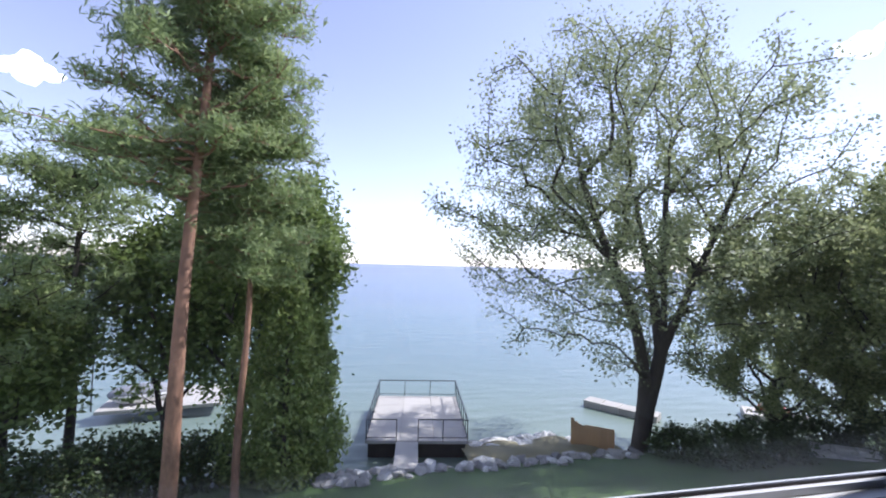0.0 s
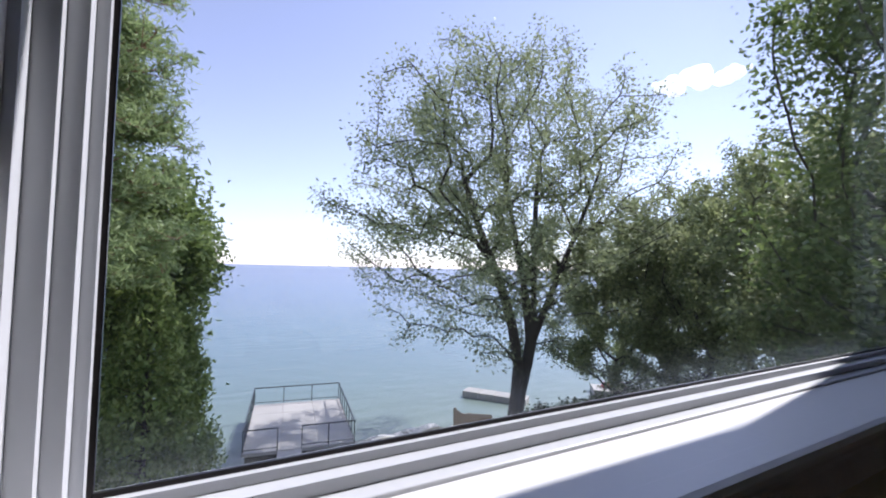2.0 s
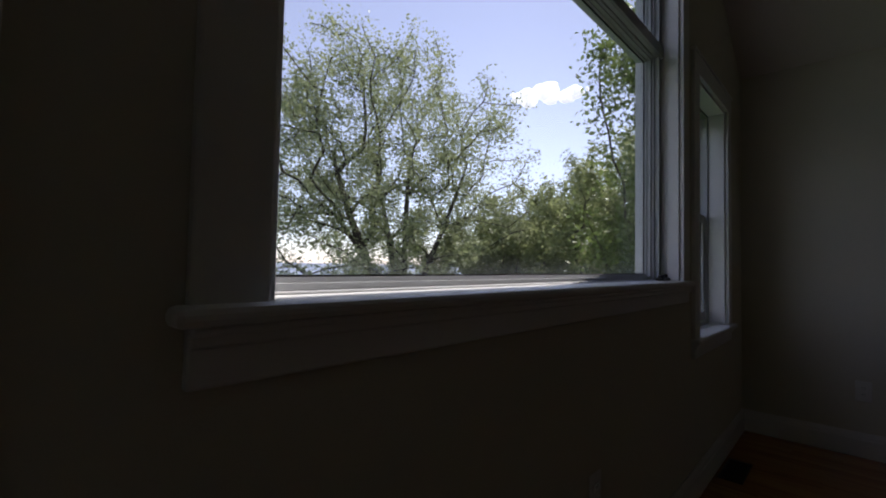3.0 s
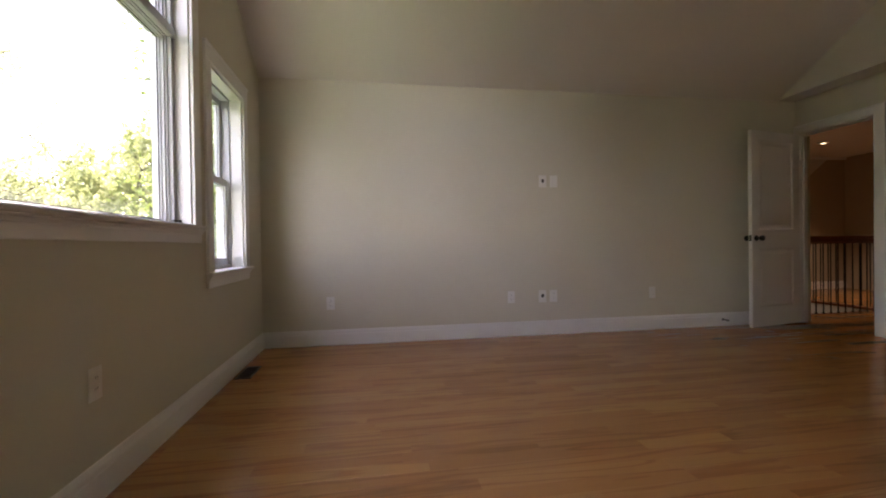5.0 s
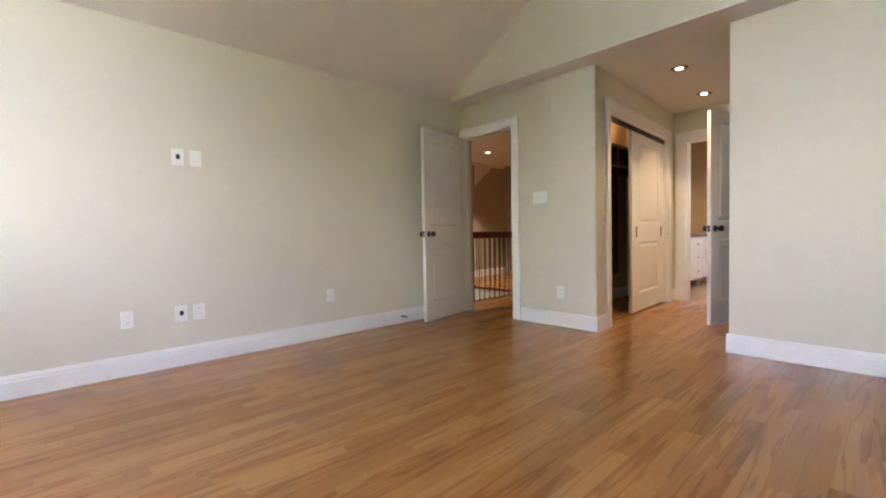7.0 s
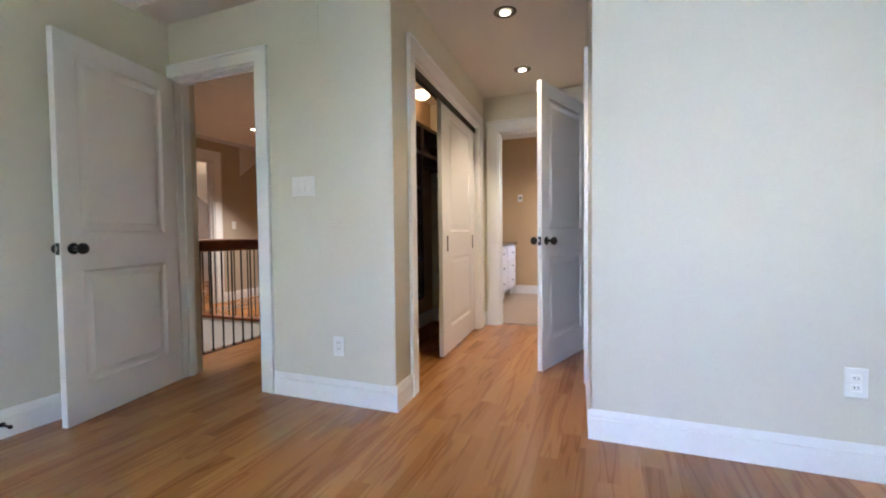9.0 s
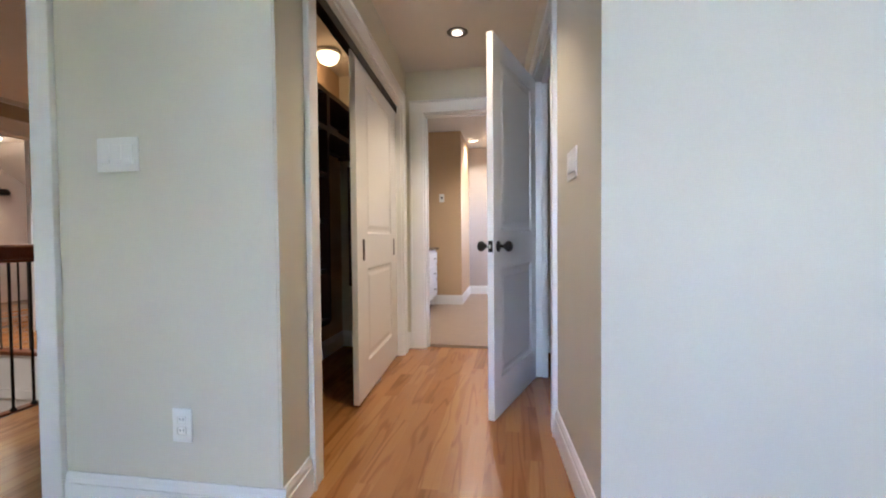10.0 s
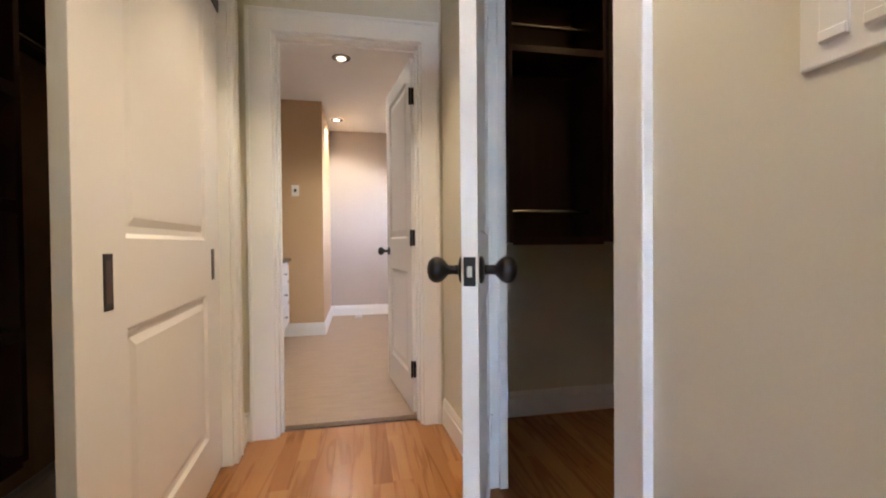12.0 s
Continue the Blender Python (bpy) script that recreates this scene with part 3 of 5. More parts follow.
boxpart("floor_guide", slide, M_STEEL, 0.42, 0.46, -0.03, 0.03, -0.015, 0.002)


# ---- windows ----
def ring(bm, x0, x1, z0, z1, w, y0, y1, bv=0.003):
    box(bm, x0, x0 + w, y0, y1, z0, z1, bv)
    box(bm, x1 - w, x1, y0, y1, z0, z1, bv)
    box(bm, x0 + w - 0.001, x1 - w + 0.001, y0, y1, z0, z0 + w, bv)
    box(bm, x0 + w - 0.001, x1 - w + 0.001, y0, y1, z1 - w, z1, bv)


def pane(parent, x0, x1, z0, z1, y):
    bm = bmesh.new()
    box(bm, x0, x1, y - 0.002, y + 0.002, z0, z1)
    p = part("pane", bm, M_GLASS, parent, "clear window glass")
    p.visible_shadow = False
    bm = bmesh.new()
    ring(bm, x0 - 0.001, x1 + 0.001, z0 - 0.001, z1 + 0.001, 0.005, y - 0.006, y - 0.0025, 0)
    part("glazing_seal", bm, M_BLACK, parent, "black rubber glazing seal")


def window_trim(win, x0, x1, z0, z1, depth, stool_t=0.022):
    c = 0.09
    for a, b in ((x0 - c, x0 + 0.003), (x1 - 0.003, x1 + c)):
        boxpart("casing_side", win, M_TRIM, a, b, -0.018, 0, z0, z1, 0.004)
    boxpart("casing_head", win, M_TRIM, x0 - c, x1 + c, -0.020, 0, z1 - 0.003, z1 + c, 0.004)
    boxpart("head_cap", win, M_TRIM, x0 - c - 0.008, x1 + c + 0.008, -0.026, 0, z1 + c, z1 + c + 0.014, 0.004)
    for a, b in ((x0, x0 + 0.016), (x1 - 0.016, x1)):
        boxpart("jamb_lining", win, M_TRIM, a, b, 0, depth, z0, z1, 0.002)
    boxpart("jamb_lining", win, M_TRIM, x0, x1, 0, depth, z1 - 0.016, z1, 0.002)
    # stool with a rounded nose, and a moulded apron
    bm = bmesh.new()
    box(bm, x0 - c - 0.02, x1 + c + 0.02, -0.045, 0.0, z0 - 0.002, z0 + stool_t, 0.009)
    box(bm, x0, x1, -0.01, depth, z0 - 0.002, z0 + stool_t - 0.0005)
    part("window_stool", bm, M_TRIM, win, "white window stool with a rounded nose")
    bm = bmesh.new()
    for y, za, zb in ((-0.016, z0 - 0.075, z0 - 0.002), (-0.024, z0 - 0.028, z0 - 0.002), (-0.032, z0 - 0.013, z0 - 0.002)):
        box(bm, x0 - c, x1 + c, y, 0.0, za, zb, 0.004)
    part("apron", bm, M_TRIM, win, "white moulded apron under the stool")


win = holder("window_1", pose(0, 0, 0), "large white picture window with a transom light above", "window", kind="structure")
X0, X1, Z0, Z1 = BIG
window_trim(win, X0, X1, Z0, Z1, 0.075)
bm = bmesh.new()
box(bm, X0, X0 + 0.012, 0.075, 0.175, Z0 + 0.02, Z1, 0.003)
box(bm, X1 - 0.049, X1, 0.075, 0.175, Z0 + 0.02, Z1, 0.003)
box(bm, X0 + 0.011, X1 - 0.048, 0.075, 0.140, Z0, Z0 + 0.026, 0.002)
box(bm, X0 + 0.011, X1 - 0.048, 0.075, 0.175, Z1 - 0.06, Z1, 0.003)
part("window_frame", bm, M_VINYL, win, "white vinyl window frame")
PX0, PX1, PZ0, PZ1 = -3.24, -1.546, 1.047, 2.005
for za, zb in ((PZ0, PZ1), (2.10, 2.84)):
    bm = bmesh.new()
    steps = (0.046, 0.034, 0.020, 0.008, 0.0)
    for k, y0 in enumerate((0.068, 0.085, 0.095, 0.110)):
        a, c = steps[k], steps[k + 1]
        box(bm, PX0 - a, PX0 - c, y0, 0.134 - 0.001 * k, za - 0.02, zb + 0.02)
        box(bm, PX1 + c, PX1 + a, y0, 0.134 - 0.001 * k, za - 0.02, zb + 0.02)
        box(bm, PX0 - 0.01, PX1 + 0.01, y0, 0.1335 - 0.001 * k, zb + c * 0.65, zb + a * 0.65)
    for lo, hi, y0 in ((0.024, 0.009, 0.094), (0.009, 0.0, 0.112)):
        box(bm, PX0 - 0.01, PX1 + 0.01, y0, 0.1325, za - lo, za - hi)
    part("sash", bm, M_VINYL, win, "white vinyl sash with stepped profile")
    pane(win, PX0, PX1, za, zb, 0.125)
boxpart("transom_bar", win, M_VINYL, X0 + 0.016, X1 - 0.016, 0.06, 0.17, 2.030, 2.082, 0.004)
boxpart("exterior_sill", win, M_VINYL, X0, X1, 0.176, 0.215, Z0 - 0.06, Z0 - 0.01, 0.004)

# folded dark crank handle lying on the stool
crank = holder("window_crank", pose(-1.53, 0.045, Z0 + 0.0215), "small dark folded window crank on the white stool", "window crank")
bm = bmesh.new()
box(bm, -0.05, 0.05, -0.016, 0.016, 0, 0.012, 0.005)
lathe(bm, [(0.014, 0.010), (0.013, 0.020), (0.008, 0.024)], 14, pose(-0.03, 0, 0))
part("base", bm, M_BLACK, crank)
bm = bmesh.new()
tube(bm, (-0.03, 0, 0.021), (0.045, 0.004, 0.020), 0.006, 0.0045, 10)
lathe(bm, [(0.006, 0), (0.009, 0.006), (0.007, 0.014)], 12, pose(0.045, 0.004, 0.014))
part("handle", bm, M_BLACK, crank)


def hung_window(name, b):
    """A double-hung window with its two sashes."""
    w = holder(name, pose(0, 0, 0), "white double-hung window beside the picture window", "window", kind="structure")
    x0, x1, z0, z1 = b
    window_trim(w, x0, x1, z0, z1, 0.085)
    bm = bmesh.new()
    ring(bm, x0, x1, z0 + 0.012, z1, 0.032, 0.085, 0.185)
    part("window_frame", bm, M_VINYL, w, "white vinyl window frame")
    zm = (z0 + z1) / 2
    for za, zb, y in ((z0 + 0.045, zm + 0.022, 0.100), (zm - 0.022, z1 - 0.03, 0.140)):
        bm = bmesh.new()
        ring(bm, x0 + 0.03, x1 - 0.03, za, zb, 0.046, y, y + 0.034)
        part("sash", bm, M_VINYL, w, "white vinyl sash")
        pane(w, x0 + 0.075, x1 - 0.075, za + 0.045, zb - 0.045, y + 0.017)
    bm = bmesh.new()
    box(bm, (x0 + x1) / 2 - 0.03, (x0 + x1) / 2 + 0.03, 0.09, 0.112, zm + 0.022, zm + 0.034, 0.003)
    part("sash_lock", bm, M_VINYL, w)
    return w


hung_window("window_2", SW1)
hung_window("window_3", SW2)

# ---- outdoors ----
def leafy(name, color, color2, trans=0.35, rough=0.55):
    """Leaf material: a tone for each leaf, light that shines through."""
    m = bpy.data.materials.new(name)
    m.use_nodes = True
    nt = m.node_tree
    N, L = nt.nodes, nt.links
    N.clear()
    out, pb, tl, mx = N.new("ShaderNodeOutputMaterial"), N.new("ShaderNodeBsdfPrincipled"), N.new("ShaderNodeBsdfTranslucent"), N.new("ShaderNodeMixShader")
    geo, cr = N.new("ShaderNodeNewGeometry"), N.new("ShaderNodeValToRGB")
    noi = N.new("ShaderNodeTexNoise")
    noi.inputs["Scale"].default_value = 0.5
    L.new(geo.outputs["Position"], noi.inputs["Vector"])
    add = N.new("ShaderNodeMath")
    add.operation = "MULTIPLY_ADD"
    add.inputs[1].default_value = 0.7
    sub = N.new("ShaderNodeMath")
    sub.operation = "SUBTRACT"
    sub.inputs[1].default_value = 0.35
    L.new(noi.outputs["Fac"], sub.inputs[0])
    L.new(geo.outputs["Random Per Island"], add.inputs[0])
    L.new(sub.outputs[0], add.inputs[2])
    cr.color_ramp.elements[0].color, cr.color_ramp.elements[1].color = (*color, 1), (*color2, 1)
    L.new(add.outputs[0], cr.inputs["Fac"])
    pb.inputs["Roughness"].default_value = rough
    mx.inputs[0].default_value = trans
    L.new(cr.outputs["Color"], pb.inputs["Base Color"])
    L.new(cr.outputs["Color"], tl.inputs["Color"])
    L.new(pb.outputs[0], mx.inputs[1])
    L.new(tl.outputs[0], mx.inputs[2])
    L.new(mx.outputs[0], out.inputs["Surface"])
    return m


M_GRASS = mat("lawn", (0.095, 0.175, 0.040), 0.9, var=0.3, scale=0.6, fine=25, bump=0.5, dist=0.05)
M_ROCK = mat("shore_rock", (0.42, 0.40, 0.37), 0.85, var=0.22, scale=4, fine=30, bump=0.4, dist=0.02, by_object=0.35)
M_PALEROCK = mat("pale_boulder", (0.74, 0.72, 0.67), 0.85, var=0.15, scale=4, fine=30, bump=0.4, dist=0.02, by_object=0.12)
M_CONC = mat("dock_concrete", (0.50, 0.47, 0.43), 0.85, var=0.12, scale=1.5, fine=40, bump=0.2, dist=0.005, by_object=0.06)
M_PINEBARK = mat("pine_bark", (0.40, 0.215, 0.135), 0.9, var=0.3, scale=3, fine=14, bump=0.8, dist=0.03, stretch=(1, 1, 0.35), color2=(0.15, 0.085, 0.06))
M_BARK = mat("grey_bark", (0.085, 0.070, 0.058), 0.9, var=0.25, scale=3, fine=16, bump=0.8, dist=0.03, stretch=(1, 1, 0.3))
M_FENCE = mat("cedar_fence_boards", (0.52, 0.32, 0.15), 0.7, var=0.12, scale=2, fine=20, stretch=(6, 6, 0.6), bump=0.15, by_object=0.08)
M_IRON = mat("black_iron", (0.02, 0.02, 0.022), 0.45, metal=0.4, var=0.1, bump=0.0)
M_LEAF = leafy("maple_leaf", (0.17, 0.205, 0.10), (0.46, 0.50, 0.27), 0.48)
M_LEAF2 = leafy("dark_leaf", (0.08, 0.125, 0.035), (0.30, 0.38, 0.12), 0.45)
M_LEAF3 = leafy("bright_leaf", (0.12, 0.155, 0.06), (0.52, 0.56, 0.27), 0.48)
M_NEEDLE = leafy("pine_needles", (0.14, 0.20, 0.08), (0.44, 0.52, 0.23), 0.5)
# shrub leaves, with the shade under the trees put into the colour
M_SHADED_SHRUB = leafy("shaded_shrub_leaf", (0.035, 0.060, 0.020), (0.11, 0.15, 0.05), 0.3)
M_CEDAR = leafy("cedar_sprays", (0.12, 0.18, 0.045), (0.42, 0.50, 0.17), 0.45)


def water():
    m = bpy.data.materials.new("lake_water")
    m.use_nodes = True
    N, L = m.node_tree.nodes, m.node_tree.links
    b = N["Principled BSDF"]
    geo, mp, cr = N.new("ShaderNodeNewGeometry"), N.new("ShaderNodeSeparateXYZ"), N.new("ShaderNodeValToRGB")
    L.new(geo.outputs["Position"], mp.inputs[0])
    noi, sc = N.new("ShaderNodeTexNoise"), N.new("ShaderNodeMapping")
    sc.inputs["Scale"].default_value = (0.006, 0.025, 1)
    noi.inputs["Scale"].default_value, noi.inputs["Detail"].default_value = 1.0, 4
    L.new(geo.outputs["Position"], sc.inputs["Vector"])
    L.new(sc.outputs[0], noi.inputs["Vector"])
    # the shallows near the shore are paler and greener than the deep water
    lg = N.new("ShaderNodeMath")
    lg.operation = "LOGARITHM"
    lg.inputs[1].default_value = 10
    L.new(mp.outputs["Y"], lg.inputs[0])
    ad = N.new("ShaderNodeMath")
    ad.operation = "MULTIPLY_ADD"
    ad.inputs[1].default_value, ad.inputs[2].default_value = 0.35, -0.17
    L.new(noi.outputs["Fac"], ad.inputs[0])
    sm = N.new("ShaderNodeMath")
    sm.operation = "ADD"
    L.new(lg.outputs[0], sm.inputs[0])
    L.new(ad.outputs[0], sm.inputs[1])
    mr = N.new("ShaderNodeMapRange")
    mr.inputs["From Min"].default_value, mr.inputs["From Max"].default_value = 1.25, 2.75
    L.new(sm.outputs[0], mr.inputs["Value"])
    e = cr.color_ramp.elements
    e[0].color, e[1].color = (0.21, 0.255, 0.205, 1), (0.016, 0.045, 0.14, 1)
    k = e.new(0.35)
    k.color = (0.085, 0.15, 0.17, 1)
    k = e.new(0.65)
    k.color = (0.035, 0.085, 0.17, 1)
    L.new(mr.outputs["Result"], cr.inputs["Fac"])
    L.new(cr.outputs["Color"], b.inputs["Base Color"])
    b.inputs["Roughness"].default_value = 0.22
    b.inputs["IOR"].default_value = 1.33
    b.inputs["Specular IOR Level"].default_value = 0.3
    wav, wm = N.new("ShaderNodeTexNoise"), N.new("ShaderNodeMapping")
    wm.inputs["Scale"].default_value = (0.35, 1.1, 1)
    wav.inputs["Scale"].default_value, wav.inputs["Detail"].default_value = 1.0, 6
    L.new(geo.outputs["Position"], wm.inputs["Vector"])
    L.new(wm.outputs[0], wav.inputs["Vector"])
    bp = N.new("ShaderNodeBump")
    bp.inputs["Strength"].default_value, bp.inputs["Distance"].default_value = 0.35, 0.25
    L.new(wav.outputs["Fac"], bp.inputs["Height"])
    L.new(bp.outputs["Normal"], b.inputs["Normal"])
    return m


M_WATER = water()
WATER_Z = -7.65
# the lawn falls from the house to the shore
def ground_z(x, y):
    t = min(max((y - 1.0) / 15.5, 0.0), 1.0)
    z = -3.4 - 3.5 * (t ** 0.8)
    if y > 16.8:
        z -= (y - 16.8) * 0.55
    return z + 0.10 * noise.noise((x * 0.35, y * 0.35, 0.0))


bm = bmesh.new()
xs = [-70 + 1.4 * i for i in range(101)]
ys = [0.3 + 0.6 * i for i in range(36)]
grid = [[bm.verts.new((x, y, ground_z(x, y))) for x in xs] for y in ys]
for r0, r1 in zip(grid, grid[1:]):
    for i in range(len(xs) - 1):
        bm.faces.new((r0[i], r0[i + 1], r1[i + 1], r1[i]))
solid("ground", bm, M_GRASS, "green lawn falling to a stony lake shore", "lawn", "structure", smooth=True)
bm = bmesh.new()
v = [bm.verts.new((x, y, WATER_Z)) for x, y in ((-4800, 14), (4800, 14), (4800, 4700), (-4800, 4700))]
bm.faces.new(v)
solid("water", bm, M_WATER, "calm blue-green lake reaching the horizon", "lake", "structure")


# ---- trees ----
def tube_mesh(name, segs, material, sides=6):
    """Tapered limbs, given as (p, q, r0, r1)."""
    vs, fs = [], []
    for p, q, r0, r1 in segs:
        d = (q - p)
        if d.length < 1e-5:
            continue
        u = d.orthogonal().normalized()
        w = d.normalized().cross(u)
        b = len(vs)
        for c, r in ((p, r0), (q, r1)):
            for i in range(sides):
                a = 2 * math.pi * i / sides
                vs.append(c + (u * math.cos(a) + w * math.sin(a)) * r)
        for i in range(sides):
            j = (i + 1) % sides
            fs.append((b + i, b + j, b + sides + j, b + sides + i))
    me = bpy.data.meshes.new(name)
    me.from_pydata([tuple(x) for x in vs], [], fs)
    me.materials.append(material)
    me.polygons.foreach_set("use_smooth", [True] * len(me.polygons))
    return me


def leaf_mesh(name, centres, rng, size, per, spread, material, thin=0.55, up=0.2, flat=1.0):
    """Many small bent leaves scattered about centres."""
    c = np.repeat(np.array(centres), per, axis=0)
    n = len(c)
    off = rng.normal(0, 1, (n, 3)) * spread
    off[:, 2] *= flat
    c = c + off
    d = rng.normal(0, 1, (n, 3))
    d[:, 2] = d[:, 2] * 0.6 + up
    d /= np.linalg.norm(d, axis=1)[:, None]
    s = rng.normal(0, 1, (n, 3))
    s -= d * (s * d).sum(1)[:, None]
    s /= np.linalg.norm(s, axis=1)[:, None]
    nn = np.cross(d, s)
    ln = size * rng.uniform(0.6, 1.4, (n, 1))
    a = c - d * ln * 0.5
    e = c + d * ln * 0.5
    l = c + s * ln * thin * 0.5 + nn * ln * 0.10
    r = c - s * ln * thin * 0.5 + nn * ln * 0.10
    vs = np.stack([a, r, e, l], axis=1).reshape(-1, 3)
    me = bpy.data.meshes.new(name)
    me.vertices.add(len(vs))
    me.vertices.foreach_set("co", vs.astype(np.float32).ravel())
    me.loops.add(n * 4)
    me.loops.foreach_set("vertex_index", np.arange(n * 4, dtype=np.int32))
    me.polygons.add(n)
    me.polygons.foreach_set("loop_start", np.arange(0, n * 4, 4, dtype=np.int32))
    me.update(calc_edges=True)
    me.materials.append(material)
    return me


def tree_from(label, base, trunk, centre, radii, targets, leaves, size, spread, bark, leaf, seed, r_trunk=0.25, lump=0.35, category="tree", shell=0.3, hang=0.0, name="tree", n_low=0.0, straight=0.55, forks=2, bow=0.06, stems=(), inner=5):
    """A broad-leaved tree: a trunk line, then limbs that grow to points in an uneven crown, then leaves on the outer twigs."""
    rng = np.random.default_rng(seed)
    nodes = [Vector(base)] + [Vector(p) for p in trunk]
    parent = [-1] + list(range(len(trunk)))
    for at, line in stems:
        for k, p in enumerate(line):
            nodes.append(Vector(p))
            parent.append(at if k == 0 else len(nodes) - 2)
    c, rad = Vector(centre), Vector(radii)
    pts = []
    while len(pts) < targets:
        v = rng.normal(0, 1, 3)
        v /= np.linalg.norm(v)
        k = (shell + (1 - shell) * rng.random()) ** 0.6
        bump = 1 + lump * noise.noise((v[0] * 1.7 + seed, v[1] * 1.7, v[2] * 1.7)) + lump * 0.5 * noise.noise((v[0] * 4 + seed, v[1] * 4, v[2] * 4))
        p = c + Vector((v[0] * rad.x, v[1] * rad.y, v[2] * rad.z)) * k * bump
        if v[2] < -0.55 and rng.random() > n_low:
            continue
        pts.append(p)
    start = nodes[len(trunk)]
    pts.sort(key=lambda p: (p - start).length)
    arr = np.array([tuple(x) for x in nodes])
    first = len(nodes)
    run = [0.0]
    for i in range(1, first):
        run.append(run[parent[i]] + (nodes[i] - nodes[parent[i]]).length)
    for p in pts:
        q = np.array(tuple(p))
        d = np.linalg.norm(arr - q, axis=1) + straight * np.array(run) + 0.5 * np.maximum(arr[:, 2] - q[2], 0)
        d[:max(1, first - forks)] += 50
        i = int(d.argmin())
        a = nodes[i]
        n = max(2, int((p - a).length / 0.9) + 1)
        prev = i
        for k in range(1, n + 1):
            t = k / n
            w = a.lerp(p, t) + Vector((0, 0, 1)) * (bow * (p - a).length * math.sin(math.pi * t) * (1 - 0.5 * t))
            if k < n:
                w += Vector(rng.normal(0, 0.07, 3))
            nodes.append(w)
            parent.append(prev)
            run.append(run[prev] + (nodes[-1] - nodes[prev]).length)
            prev = len(nodes) - 1
        arr = np.array([tuple(x) for x in nodes])
    weight = [0.0] * len(nodes)
    child = [0] * len(nodes)
    for i in range(len(nodes) - 1, 0, -1):
        if weight[i] == 0:
            weight[i] = 1.0
        weight[parent[i]] += weight[i]
        child[parent[i]] += 1
    top = weight[0]
    rr = [max(0.007, r_trunk * (w / top) ** 0.53) for w in weight]
    segs = [(nodes[parent[i]], nodes[i], rr[parent[i]] if parent[i] < first else min(rr[parent[i]], rr[i] * 1.25), rr[i]) for i in range(1, len(nodes))]
    t = holder(name, pose(*base), label, category)
    o = new("trunk", tube_mesh("trunk", segs, bark))
    o.parent = t
    o.matrix_parent_inverse = t.matrix_basis.inverted()
    cen = [tuple(nodes[i] + Vector((0, 0, -hang))) for i in range(first, len(nodes)) if weight[i] <= inner]
    o = new("crown", leaf_mesh("crown", cen, rng, size, max(1, int(leaves / max(1, len(cen)))), spread, leaf))
    o.parent = t
    o.matrix_parent_inverse = t.matrix_basis.inverted()
    return t


def pine(label, base, top, r0, crown_from, reach, seed, bark, tufts=14, low_side=None, gap=0.75):
    """A tall pine: bare leaning trunk, whorls of limbs and tufts of needles in uneven pads."""
    rng = np.random.default_rng(seed)
    b, tp = Vector(base), Vector(top)
    H = (tp - b).length
    segs, cen = [], []
    def at(s):
        return b.lerp(tp, s) + Vector((0.25 * math.sin(s * 7 + seed), 0.2 * math.sin(s * 5), 0)) * s
    n = 24
    for i in range(n):
        s0, s1 = i / n, (i + 1) / n
        segs.append((at(s0), at(s1), r0 * (1 - 0.8 * s0), r0 * (1 - 0.8 * s1)))
    s = crown_from
    while s < 0.99:
        for k in range(int(rng.integers(3, 6))):
            a = rng.uniform(0, 2 * math.pi)
            f = (s - crown_from) / (1 - crown_from)
            L = reach * (0.45 + 0.75 * math.sin(math.pi * min(1, 0.2 + 0.8 * f)) ** 0.8) * rng.uniform(0.45, 1.1) * (1 - 0.45 * f)
            p = at(s)
            d = Vector((math.cos(a), math.sin(a), rng.uniform(-0.25, 0.55)))
            prev = p
            m = 5
            for j in range(1, m + 1):
                q = p + d * L * j / m + Vector((0, 0, 0.10 * L * (j / m) ** 2)) + Vector(rng.normal(0, 0.08, 3))
                segs.append((prev, q, 0.05 * (1 - 0.16 * (j - 1)) * r0 / 0.2, 0.05 * (1 - 0.16 * j) * r0 / 0.2))
                if j >= 2:
                    for _ in range(3):
                        e = q + Vector(rng.normal(0, 0.42, 3)) * (0.5 + 0.12 * L)
                        e.z = q.z + abs(e.z - q.z) * 1.1 - 0.1
                        segs.append((q, e, 0.018, 0.008))
                        cen.append(tuple(e))
                        cen.append(tuple(q.lerp(e, 0.6)))
                prev = q
        s += gap / H * rng.uniform(0.6, 1.3)
    t = holder("pine_tree", pose(*base), label, "tree")
    o = new("trunk", tube_mesh("trunk", segs, bark, 8))
    o.parent = t
    o.matrix_parent_inverse = t.matrix_basis.inverted()
    o = new("crown", leaf_mesh("crown", cen, rng, 0.25, tufts, 0.21, M_NEEDLE, thin=0.18, up=0.55, flat=0.6))
    o.parent = t
    o.matrix_parent_inverse = t.matrix_basis.inverted()
    return t


